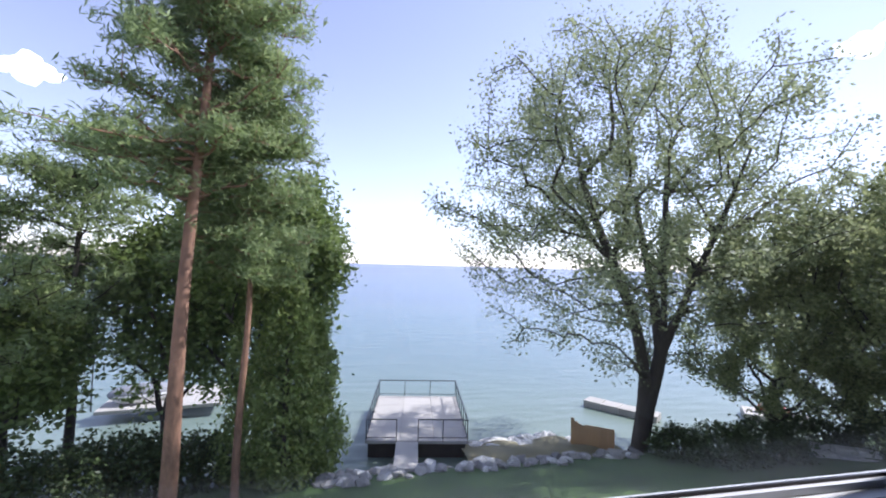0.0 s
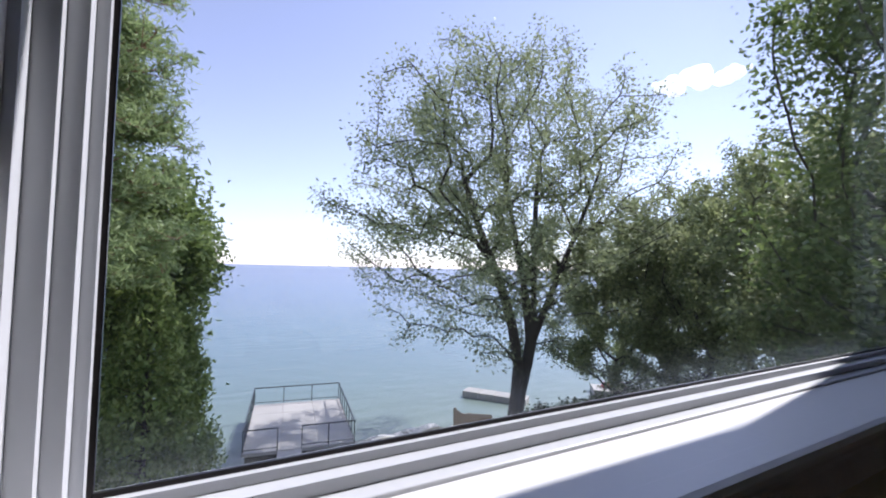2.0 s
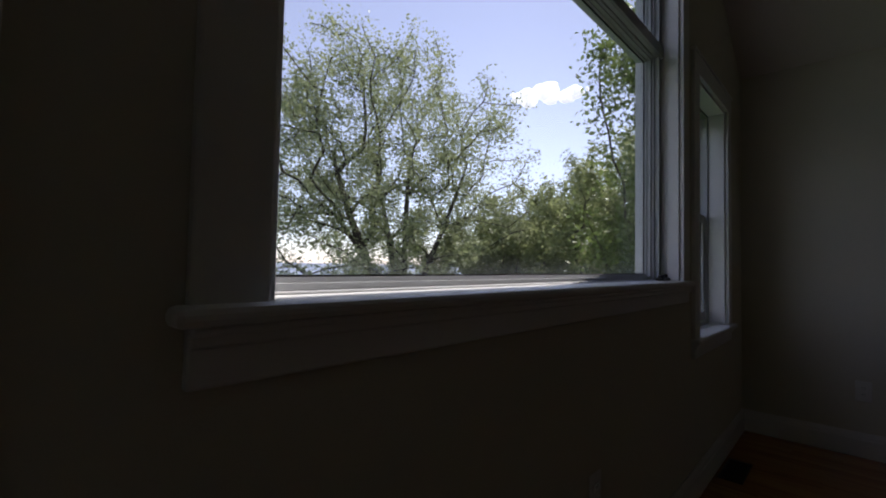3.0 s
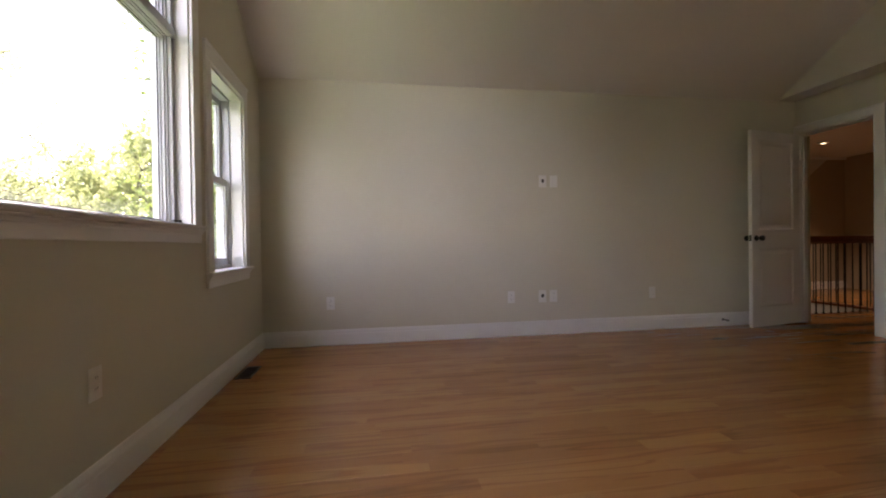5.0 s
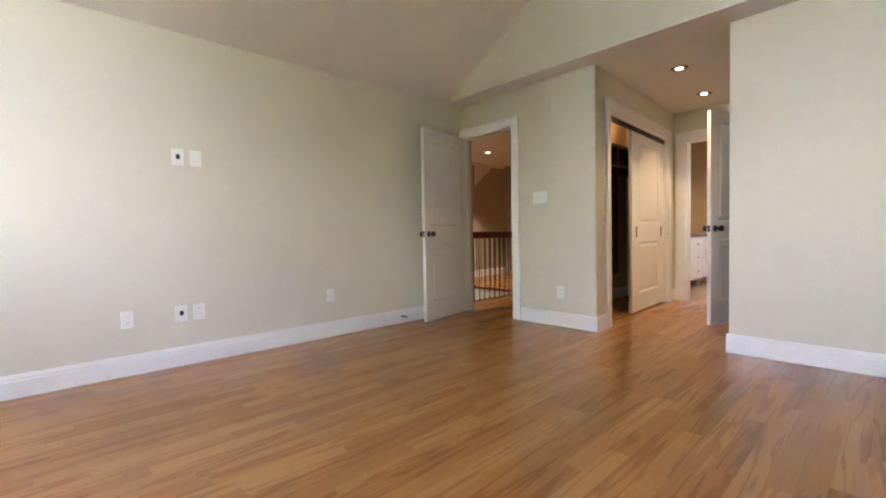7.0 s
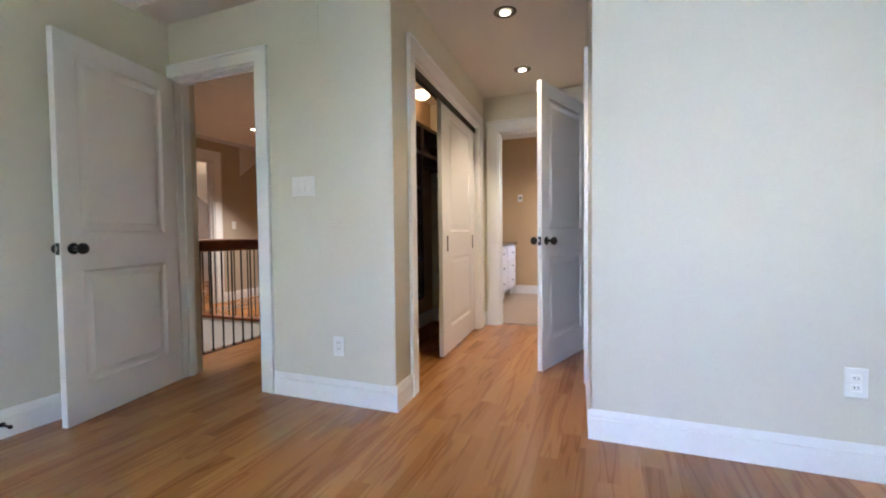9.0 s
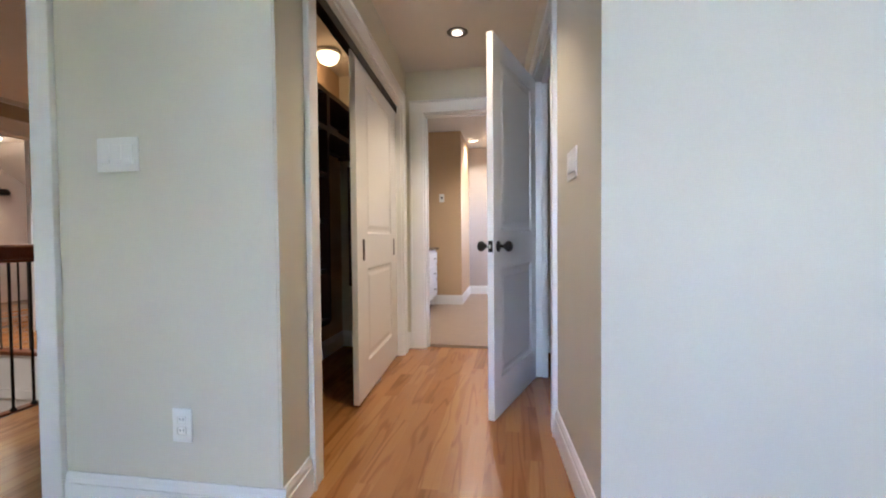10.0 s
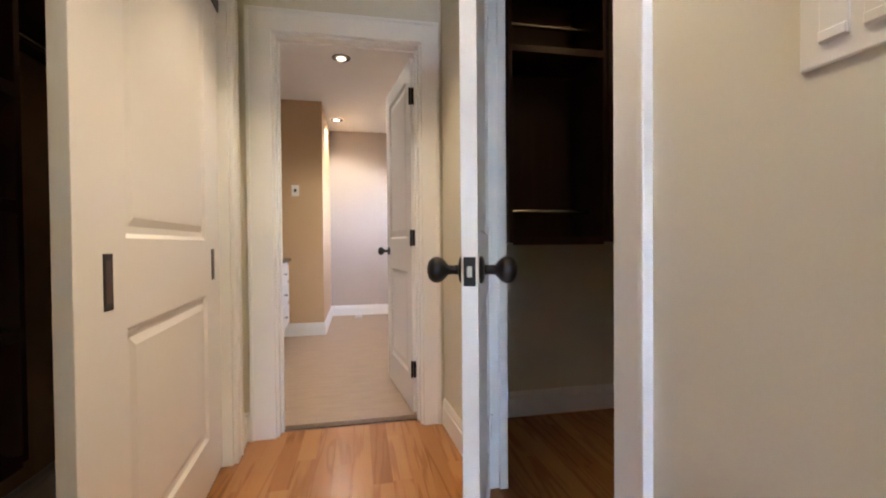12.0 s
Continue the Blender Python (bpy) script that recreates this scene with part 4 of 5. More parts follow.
def cedar(label, base, height, radius, seed, count=9000, lean=(0, 0)):
    """A dense cedar: upright sprays over a lumpy cone down to the ground."""
    rng = np.random.default_rng(seed)
    b = Vector(base)
    cen = []
    for _ in range(count // 6):
        h = rng.random() ** 1.15
        a = rng.uniform(0, 2 * math.pi)
        prof = (1 - h) ** 0.62 * (0.55 + 0.45 * min(1, h * 5)) 
        lump = 1 + 0.42 * noise.noise((math.cos(a) * 2 + seed, math.sin(a) * 2, h * 5)) + 0.2 * noise.noise((math.cos(a) * 5, math.sin(a) * 5 + seed, h * 12))
        r = radius * prof * lump * rng.uniform(0.72, 1.0)
        cen.append((b.x + math.cos(a) * r + lean[0] * h, b.y + math.sin(a) * r + lean[1] * h, b.z + h * height))
    t = holder("cedar_tree", pose(*base), label, "tree")
    segs = [(b - Vector((0, 0, 0.3)), b + Vector((lean[0] * .9, lean[1] * .9, height * 0.9)), 0.12, 0.02)]
    for i in range(60):
        q = Vector(cen[i * 7])
        s = (q.z - b.z) / height * 0.85
        segs.append((b + Vector((lean[0] * s, lean[1] * s, s * height)), q, 0.025, 0.008))
    o = new("trunk", tube_mesh("trunk", segs, M_BARK))
    o.parent = t
    o.matrix_parent_inverse = t.matrix_basis.inverted()
    o = new("crown", leaf_mesh("crown", cen, rng, 0.20, 6, 0.16, M_CEDAR, thin=0.45, up=0.9))
    o.parent = t
    o.matrix_parent_inverse = t.matrix_basis.inverted()
    return t


EYE0 = Vector((-2.6, -0.1, 1.2))


def way(az, d, z):
    """A place d metres from the window at a bearing from +y towards +x."""
    return (EYE0.x + d * math.sin(radians(az)), EYE0.y + d * math.cos(radians(az)), z)


def on_ground(az, d):
    x, y, _ = way(az, d, 0)
    return (x, y, ground_z(x, y))


# the broad thin-leaved tree by the shore
B = on_ground(37.6, 22.5)
T = [way(38.3, 22.4, -5.2), way(39.4, 22.4, -3.6), way(39.9, 22.4, -2.4), way(40.2, 22.5, -1.0), way(40.1, 22.5, 1.0), way(40.1, 22.5, 2.8), way(40.3, 22.7, 4.9), way(40.6, 22.8, 7.0)]
STEMS = [(1, [way(38.2, 22.2, -3.6), way(37.2, 21.9, -1.4), way(35.7, 21.6, 0.4), way(34.1, 21.4, 1.9), way(32.3, 21.2, 3.6), way(30.6, 21.2, 5.6)]),
         (3, [way(41.8, 22.2, -0.6), way(43.6, 22.0, 1.3), way(45.4, 22.0, 3.0), way(47.2, 22.0, 4.9), way(48.6, 22.2, 6.6)]),
         (3, [way(39.0, 23.2, 0.0), way(38.0, 24.2, 2.4), way(36.9, 25.0, 5.0)])]
tree_from("broad thin-leaved shade tree on the shore bank", B, T, way(36.2, 22.5, 5.0), (9.6, 8.0, 9.0), 620, 84000, 0.16, 0.33, M_BARK, M_LEAF, 11, r_trunk=0.44, lump=0.15, shell=0.12, hang=0.05, n_low=0.7, straight=0.35, forks=19, bow=0.05, stems=STEMS, inner=9)
# wooded bank on the same side
for k, (az, d, h, r) in enumerate(((50.5, 26, 10.8, 4.2), (57.0, 28.5, 11.6, 4.8), (64.5, 26, 11.5, 4.6), (71, 19, 9.8, 4.6), (60.5, 29, 11.0, 4.8), (80, 17, 9.6, 4.6))):
    b = on_ground(az, d)
    tree_from("dense leafy tree on the wooded bank", b, [(b[0], b[1], b[2] + 1.2), (b[0] + 0.2, b[1], b[2] + 2.4)], (b[0], b[1], b[2] + h * 0.61), (r, r, h * 0.46), 210, 46000, 0.165, 0.24, M_BARK, M_LEAF3, 20 + k, r_trunk=0.2, lump=0.6, shell=0.35, n_low=1.0, inner=3)
# tall dark tree beside the house, its hanging boughs seen high
b = on_ground(78.5, 12.5)
tree_from("tall dark leafy tree beside the house", b, [(b[0], b[1], b[2] + 3), (b[0], b[1], b[2] + 6)], (b[0] - 0.2, b[1], 3.6), (2.7, 2.7, 6.8), 200, 28000, 0.155, 0.32, M_BARK, M_LEAF2, 41, r_trunk=0.22, lump=0.5, shell=0.45, n_low=1.0)
# pines and cedars on the other side
B = on_ground(-19.6, 14.0)
pine("tall red-barked pine with a bare leaning trunk", B, way(-17.3, 14.4, 13.5), 0.25, 0.47, 3.0, 3, M_PINEBARK, tufts=26, gap=0.40)
B = on_ground(-12.6, 15.6)
pine("slender pine behind the tall pine", B, way(-12.0, 15.8, 8.2), 0.14, 0.50, 2.2, 5, M_PINEBARK, tufts=26, gap=0.42)
B = on_ground(-28.4, 21.0)
pine("dark pine near the neighbouring dock", B, way(-27.9, 21.0, 6.0), 0.20, 0.42, 3.2, 7, M_BARK, tufts=17, gap=0.55)
B = on_ground(-37.0, 20.0)
pine("dark pine near the neighbouring dock", B, way(-37.5, 20.0, 5.6), 0.20, 0.30, 3.2, 8, M_BARK, tufts=17, gap=0.55)
for az, d, h, r, sd in ((-7.2, 17.0, 7.9, 1.75, 51), (-3.9, 18.0, 6.6, 1.35, 52), (-10.6, 18.2, 8.8, 1.7, 53)):
    cedar("dense green cedar by the shore", on_ground(az, d), h, r, sd, 10500)
for az, d, zc, rx, rz, sd in ((-12.0, 20.5, 0.5, 4.0, 5.0, 61), (-7.4, 20.0, 1.2, 2.2, 3.6, 62), (-20.0, 21.5, -0.6, 2.6, 3.8, 63), (-33.0, 20.5, -2.4, 2.2, 2.2, 64)):
    b = on_ground(az, d)
    tree_from("dark leafy tree behind the pines", b, [(b[0], b[1], b[2] + 1.5), (b[0], b[1], b[2] + 3)], (b[0], b[1], zc), (rx, rx * 0.8, rz), 130, 14000, 0.26, 0.42, M_BARK, M_LEAF2, sd, r_trunk=0.18, lump=0.4, shell=0.4, n_low=0.8)
# low shrubs along the bank, their leaves darkened for the trees' shade
rng0 = np.random.default_rng(77)
for az, d, r, h in ((42.0, 22, 1.2, 1.2), (46, 21.5, 1.4, 1.5), (50, 23.5, 1.5, 1.5), (53.5, 27.0, 1.6, 1.6), (59, 27.2, 1.6, 1.8), (66, 22, 1.7, 2.0), (-24, 18.5, 1.9, 2.0), (-29, 18, 2.0, 1.8), (-34, 17.5, 2.0, 2.1), (-40, 17, 2.1, 2.1), (-17, 18.6, 1.6, 1.9), (-20.4, 18.2, 1.6, 1.8)):
    x, y, z = on_ground(az, d)
    sh = holder("shrub", pose(x, y, z), "low green shrub on the bank, tree shade in its dark colour", "shrub")
    cen = []
    for i in range(240):
        v = rng0.normal(0, 1, 3)
        v /= np.linalg.norm(v)
        k = 0.75 + 0.25 * rng0.random() + 0.25 * noise.noise((v[0] * 2 + az, v[1] * 2, v[2] * 2))
        cen.append((v[0] * r * k, v[1] * r * k, abs(v[2]) * h * k + 0.05))
    o = new("crown", leaf_mesh("crown", cen, rng0, 0.17, 12, 0.16, M_SHADED_SHRUB))
    o.parent = sh
    o2 = new("stem", tube_mesh("stem", [(Vector((0, 0, -0.2)), Vector(cen[i]), 0.03, 0.008) for i in range(0, 60, 5)], M_BARK))
    o2.parent = sh

# ---- concrete dock with its rail ----
DA = math.degrees(math.atan2(18.7 - 19.7, 3.0 + 1.6))
dock = holder("dock", pose(-1.6, 19.7, -6.8, 0, 0, DA * 0.75), "pale concrete dock with a thin black rail", "dock")
DW, DL = 4.75, 6.7
for i in range(3):
    for j in range(4):
        boxpart("slab", dock, M_CONC, DW * i / 3 + 0.006, DW * (i + 1) / 3 - 0.006, DL * j / 4 + 0.006, DL * (j + 1) / 4 - 0.006, -0.14, 0.0, 0.008)
# inset base in dark bark colour paints the shaded gap under the slabs
boxpart("base", dock, M_BARK, 0.12, DW - 0.12, 0.25, DL - 0.12, -1.6, -0.145, 0.0)
boxpart("walkway", dock, M_CONC, 1.42, 2.42, -2.6, -0.01, -0.16, -0.02, 0.01)
for x0, x1, y0, y1, n in ((0.05, 1.42, 0.05, 0.05, 2), (2.42, DW - 0.05, 0.05, 0.05, 3), (DW - 0.05, DW - 0.05, 0.05, DL - 0.05, 8), (0.05, 0.05, 0.05, DL - 0.05, 8), (0.05, DW - 0.05, DL - 0.05, DL - 0.05, 4)):
    for i in range(n):
        t = i / (n - 1)
        x, y = x0 + (x1 - x0) * t, y0 + (y1 - y0) * t
        boxpart("post", dock, M_IRON, x - 0.02, x + 0.02, y - 0.02, y + 0.02, -0.02, 0.93, 0.0)
    for z in (0.93, 0.12):
        boxpart("rail", dock, M_IRON, min(x0, x1) - 0.022, max(x0, x1) + 0.022, min(y0, y1) - 0.022, max(y0, y1) + 0.022, z, z + (0.045 if z > 0.5 else 0.025), 0.0)

# ---- cedar board panel, breakwater, far pier, patio and the neighbouring dock ----
fx, fy, fz = way(29.7, 22.0, -7.4)
fence = holder("board_panel", pose(fx, fy, fz, 0, 0, -38), "warm cedar board panel with a scooped top on the shore", "fence")
for i in range(12):
    u = i / 11
    boxpart("board", fence, M_FENCE, 0.165 * i, 0.165 * i + 0.160, -0.012, 0.012, 0, 1.18 + 0.22 * max(0, 1 - u * 4) ** 0.7 - 0.10 * math.sin(math.pi * min(1, u * 3)), 0.003)
for x in (0.02, 1.9):
    boxpart("post", fence, M_FENCE, x, x + 0.09, 0.013, 0.10, 0, 1.1, 0.004)
px, py, _ = way(31.5, 30.0, 0)
pier = holder("breakwater", pose(px, py, WATER_Z, 0, 0, -52), "pale concrete breakwater reaching into the lake", "breakwater")
for i in range(4):
    boxpart("slab", pier, M_CONC, 1.1 * i, 1.1 * i + 1.08, -0.55, 0.55, -0.4, 0.42 - 0.01 * i, 0.02)
px, py, _ = way(47.8, 33.0, 0)
pier2 = holder("swim_raft", pose(px, py, WATER_Z, 0, 0, -40), "low white swim raft with red gear on the water", "raft")
boxpart("deck", pier2, M_CONC, 0, 3.4, -0.9, 0.9, 0.0, 0.42, 0.03)
M_RED = mat("red_vinyl", (0.45, 0.03, 0.03), 0.4, var=0.1)
bm = bmesh.new()
for i in range(5):
    bmesh.ops.create_icosphere(bm, subdivisions=2, radius=0.26, matrix=pose(0.9 + 0.3 * i, 0.1 * (i % 2), 0.60 + 0.05 * (i % 3)))
part("float_cushion", bm, M_RED, pier2, "red inflatable float", smooth=True)
px, py, pz = on_ground(53.6, 24.6)
patio = holder("stone_steps", pose(px, py, pz + 0.12, 0, 0, -38), "pale flat stone steps on the lawn", "steps")
for i in range(5):
    boxpart("stone", patio, M_PALEROCK, 0.95 * i, 0.95 * i + 0.9, -0.06 * i, 0.5 - 0.06 * i, -0.35, 0.08 + 0.03 * (i % 2), 0.03)
for i in range(3):
    boxpart("stone", patio, M_PALEROCK, 0.2 + 0.8 * i, 0.95 + 0.8 * i, 0.75, 1.2, -0.3, 0.20 + 0.02 * i, 0.03)
px, py, _ = way(-26.8, 28.0, 0)
nd = holder("neighbouring_dock", pose(px, py, -6.9, 0, 0, 8), "pale neighbouring dock with a black rail", "dock")
for i in range(4):
    boxpart("slab", nd, M_CONC, 1.5 * i, 1.5 * i + 1.48, 0.8, 5.0, -0.2, 0, 0.02)
for i in range(5):
    boxpart("post", nd, M_IRON, 1.5 * i - 0.02, 1.5 * i + 0.02, 4.95, 5.0, 0, 0.95, 0)
boxpart("rail", nd, M_IRON, 0, 6.0, 4.95, 5.0, 0.95, 1.0, 0)
for i in range(29):
    boxpart("baluster", nd, M_IRON, 0.2 * i + 0.1, 0.2 * i + 0.115, 4.97, 4.985, 0.05, 0.95, 0)
lx, ly, _ = way(-26.5, 30, 0)
lamp = holder("lamp_post", pose(lx, ly, -6.9), "thin dark lamp post on the neighbouring dock", "lamp post")
bm = bmesh.new()
tube(bm, (0, 0, -0.3), (0, 0, 2.5), 0.04, 0.03, 8)
part("pole", bm, M_IRON, lamp)
bm = bmesh.new()
lathe(bm, [(0.05, 2.5), (0.11, 2.55), (0.11, 2.72), (0.03, 2.8)], 12)
part("lantern", bm, M_IRON, lamp)
bx, by, _ = way(-22.0, 29.5, 0)
boat = holder("covered_boat", pose(bx, by, -6.9, 0, 0, 20), "small boat under a grey cover on the neighbouring dock", "boat")
M_TARP = mat("grey_tarp", (0.28, 0.29, 0.31), 0.6, var=0.12, scale=3, fine=20, bump=0.3, dist=0.02)
bm = bmesh.new()
bmesh.ops.create_uvsphere(bm, u_segments=20, v_segments=10, radius=1.0, matrix=Matrix.Translation((0, 0, 0.55)) @ Matrix.Diagonal((1.7, 0.75, 0.5, 1)))
part("cover", bm, M_TARP, boat, "grey tarpaulin cover", smooth=True)
bm = bmesh.new()
lathe(bm, [(0.15, 0.0), (0.6, 0.1), (0.78, 0.45), (0.80, 0.55)], 20, Matrix.Diagonal((2.1, 0.95, 1, 1)))
part("hull", bm, M_TRIM, boat, "white hull", smooth=True)

# ---- shore stones ----
def stone_mesh(seed, material):
    r = random.Random(seed)
    bm = bmesh.new()
    bmesh.ops.create_icosphere(bm, subdivisions=1, radius=1.0)
    for v in bm.verts:
        v.co *= 1 + 0.35 * noise.noise(v.co * 1.3 + Vector((seed * 7.1, 0, 0)))
        v.co.z *= 0.62
    return mesh_of("stone", bm, material)


STONES = [stone_mesh(i, M_ROCK) for i in range(6)]
PALE = [stone_mesh(i + 6, M_PALEROCK) for i in range(6)]
bank = holder("rock_bank", pose(0, 17, -7), "bank of pale and grey boulders along the shore", "rocks")
rs = random.Random(5)
for i in range(270):
    if i < 150:
        x = rs.uniform(-3.6, 10.5)
        y = 16.6 + rs.uniform(-0.6, 1.3) + 0.05 * (x - 3) + (0.5 if 0 < x < 2 else 0)
        s = rs.uniform(0.13, 0.36)
    else:
        x = rs.uniform(3.4, 10.0)
        y = 19.5 + 0.10 * (x - 3.4) + rs.uniform(-0.5, 0.7) - (0.8 if x > 8 else 0)
        s = rs.uniform(0.22, 0.48)
    z = ground_z(x, y) if i < 150 else max(ground_z(x, y), WATER_Z) + 0.1
    o = new("stone", rs.choice(STONES if i < 150 and i % 4 else PALE))
    o.parent = bank
    o.matrix_parent_inverse = bank.matrix_basis.inverted()
    o.matrix_basis = pose(x, y, z + 0.04, rs.uniform(-20, 20), rs.uniform(-20, 20), rs.uniform(0, 360)) @ Matrix.Diagonal((s * rs.uniform(0.9, 1.6), s, s, 1))
bm = bmesh.new()
bmesh.ops.create_grid(bm, x_segments=30, y_segments=8, size=1.0, matrix=Matrix.Translation((6.6, 18.6, -7.15)) @ Matrix.Diagonal((3.8, 1.3, 1, 1)))
for v in bm.verts:
    v.co.z += 0.15 * noise.noise(v.co * 0.9) - 0.10 * abs(v.co.y - 18.4)
M_SAND = mat("sandy_grass", (0.30, 0.27, 0.16), 0.9, var=0.2, scale=1.5, fine=30, bump=0.4, dist=0.03)
solid("sand_strip", bm, M_SAND, "strip of dry grass and sand behind the boulders", "ground", "structure", smooth=True)

# ---- clouds far away ----
# sunlit white of the clouds, given as a glow of their own
M_CLOUD = glow("cloud_glow", (0.96, 0.97, 1.0), 0.9)


def cloud(az, el, d, w, h, seed):
    r = random.Random(seed)
    c = EYE0 + Vector((math.sin(radians(az)) * math.cos(radians(el)), math.cos(radians(az)) * math.cos(radians(el)), math.sin(radians(el)))) * d
    bm = bmesh.new()
    for i in range(34):
        u = r.uniform(-1, 1)
        s = (1 - abs(u)) ** 0.5 * r.uniform(0.25, 0.6) * h
        bmesh.ops.create_icosphere(bm, subdivisions=2, radius=max(s, 0.12 * h), matrix=Matrix.Translation((u * w, r.uniform(-0.3, 0.3) * w, r.uniform(-0.15, 0.5) * h * (1 - abs(u)))))
    for v in bm.verts:
        v.co += v.co.normalized() * h * 0.16 * noise.noise(v.co * (2.2 / h))
    o = solid("backdrop", bm, M_CLOUD, "small white fair-weather cloud", "cloud", "structure", smooth=True)
    o.matrix_basis = pose(c.x, c.y, c.z, 0, 0, -az)
    return o


cloud(60.0, 21.6, 2600, 210, 105, 1)
cloud(-32.5, 17.0, 2600, 110, 85, 2)

# ---- lamps ----
M_SPOTTRIM = mat("spot_trim", (0.10, 0.085, 0.07), 0.35, metal=0.7, var=0.05, bump=0.0)


def downlight(x, y, z, watts, angle=98, color=(1.0, 0.76, 0.52)):
    """A recessed downlight: trim ring, can and glowing bulb, with its lamp."""
    d = holder("downlight", pose(x, y, z), "recessed ceiling downlight with a dark reflector, lit", "downlight", group="ceiling downlights")
    bm = bmesh.new()
    lathe(bm, [(0.075, 0.0), (0.075, -0.004), (0.056, -0.006), (0.052, -0.001)], 28)
    part("trim_ring", bm, M_SPOTTRIM, d, smooth=True)
    bm = bmesh.new()
    lathe(bm, [(0.030, -0.0055), (0.034, -0.008), (0.020, -0.014), (0.006, -0.016)], 20)
    part("bulb", bm, M_BULB, d, "glowing bulb", smooth=True)
    bulb("downlight_lamp", x, y, z - 0.045, watts, 0.08, color, angle)
    return d


for x, y in ((-2.15, -6.265), (-2.075, -7.28)):
    downlight(x, y, ZP, 1.5, color=(1.0, 0.74, 0.47))
# the third bathroom one is added out of view, as extra light
for x, y in ((-1.99, -9.25), (-1.87, -11.05), (-2.95, -9.6)):
    downlight(x, y, BZ, 1.5, 140, color=(1.0, 0.84, 0.66))
downlight(1.66, -7.97, ZP, 5.5, color=(1.0, 0.84, 0.68))
# the next two are unseen, added to brighten the landing and stairwell
downlight(0.0, -8.6, ZP, 4.0, color=(1.0, 0.84, 0.68))
downlight(1.5, -5.7, ZP, 4.5, color=(1.0, 0.86, 0.72))


def flush_lamp(x, y, z, r, watts, label, dome=None, color=(1.0, 0.72, 0.45)):
    d = holder("ceiling_lamp", pose(x, y, z), label, "ceiling lamp")
    bm = bmesh.new()
    lathe(bm, [(r * 0.6, 0.0), (r, -0.004), (r * 1.02, -0.022), (r * 0.95, -0.03)], 32)
    part("collar", bm, M_BLACK if r > 0.15 else M_TRIM, d, smooth=True)
    bm = bmesh.new()
    lathe(bm, [(r * 0.94, -0.028), (r * 0.92, -0.05), (r * 0.72, -0.085), (r * 0.4, -0.102), (r * 0.05, -0.106)], 32)
    part("glass_dome", bm, dome or M_BULB, d, "glowing frosted glass dome", smooth=True)
    bulb("ceiling_lamp_bulb", x, y, z - 0.16, watts, 0.08, color)
    return d


M_WARMDOME = glow("warm_lamp_glow", (1.0, 0.66, 0.32), 0.12)
flush_lamp(-1.06, -7.40, ZP - 0.001, 0.09, 0.035, "small round white closet ceiling lamp, lit", M_WARMDOME, (1.0, 0.58, 0.26))
flush_lamp(4.55, -9.0, 2.42, 0.19, 0.3, "domed ceiling lamp with a dark collar, lit")
# unseen lamp, added to lift the dark inside of the second closet
flush_lamp(-3.4, -6.9, ZP - 0.001, 0.09, 0.014, "small round white closet ceiling lamp, lit", M_WARMDOME, (1.0, 0.58, 0.26))

# ---- sconce in the far room ----
sc = holder("wall_sconce", pose(5.6, -9.85, 1.80), "small dark wall lamp casting a warm cone", "wall lamp")
bm = bmesh.new()
lathe(bm, [(0.09, 0.0), (0.12, -0.05), (0.10, -0.09)], 18, pose(-0.10, 0, 0))
part("shade", bm, M_BLACK, sc, smooth=True)
boxpart("bracket", sc, M_BLACK, -0.06, 0.0, -0.03, 0.03, -0.06, 0.02, 0.006)
bulb("sconce_bulb", 5.48, -9.85, 1.65, 0.25, 0.03, spot=80)

# ---- plates, outlets and switches ----
def plate(m, w, h, label, category, kind_of):
    """A wall plate: x across, z up, standing out to -y."""
    p = holder("wall_plate", m, label, category)
    boxpart("cover", p, M_PLATE, -w / 2, w / 2, -0.006, 0.0, -h / 2, h / 2, 0.003)
    if kind_of == "outlet":
        for z in (0.019, -0.019):
            bm = bmesh.new()
            box(bm, -0.017, 0.017, -0.0075, -0.005, z - 0.014, z + 0.014, 0.004)
            part("socket", bm, M_PLATE, p)
            for x in (-0.006, 0.006):
                boxpart("slot", p, M_BLACK, x - 0.0012, x + 0.0012, -0.0079, -0.007, z - 0.002, z + 0.006)
    elif kind_of == "cable":
        boxpart("opening", p, M_BLACK, -0.013, 0.013, -0.0066, -0.004, -0.014, 0.020, 0.002)
        bm = bmesh.new()
        tube(bm, (0.0, -0.004, -0.012), (0.006, -0.02, 0.008), 0.006, 0.005, 10)
        part("cable_end", bm, M_BLACK, p)
    elif kind_of.startswith("switch"):
        n = int(kind_of[6:])
        for i in range(n):
            x = (i - (n - 1) / 2) * 0.046
            boxpart("rocker", p, M_PLATE, x - 0.0165, x + 0.0165, -0.0085, -0.005, -0.033, 0.033, 0.002)
            boxpart("rocker_tip", p, M_PLATE, x - 0.0155, x + 0.0155, -0.0115, -0.008, -0.032, -0.018, 0.002)
    return p


def on_east(y, z):
    return pose(0, y, z, 0, 0, -90)


def on_south(x, z):
    return pose(x, YD, z, 0, 0, 180)


plate(on_east(-0.59, 0.38), 0.072, 0.116, "white outlet plate low on the wall", "outlet", "outlet")
plate(on_east(-2.30, 0.38), 0.072, 0.116, "white outlet plate low on the wall", "outlet", "outlet")
plate(on_east(-2.62, 0.38), 0.080, 0.120, "white cable plate with a dark opening", "outlet", "cable")
plate(on_east(-2.735, 0.38), 0.078, 0.118, "white outlet plate beside the cable plate", "outlet", "outlet")
plate(on_east(-3.81, 0.38), 0.072, 0.116, "white outlet plate low on the wall", "outlet", "outlet")
plate(on_east(-2.635, 1.51), 0.080, 0.120, "white cable plate with a dark opening, high up", "outlet", "cable")
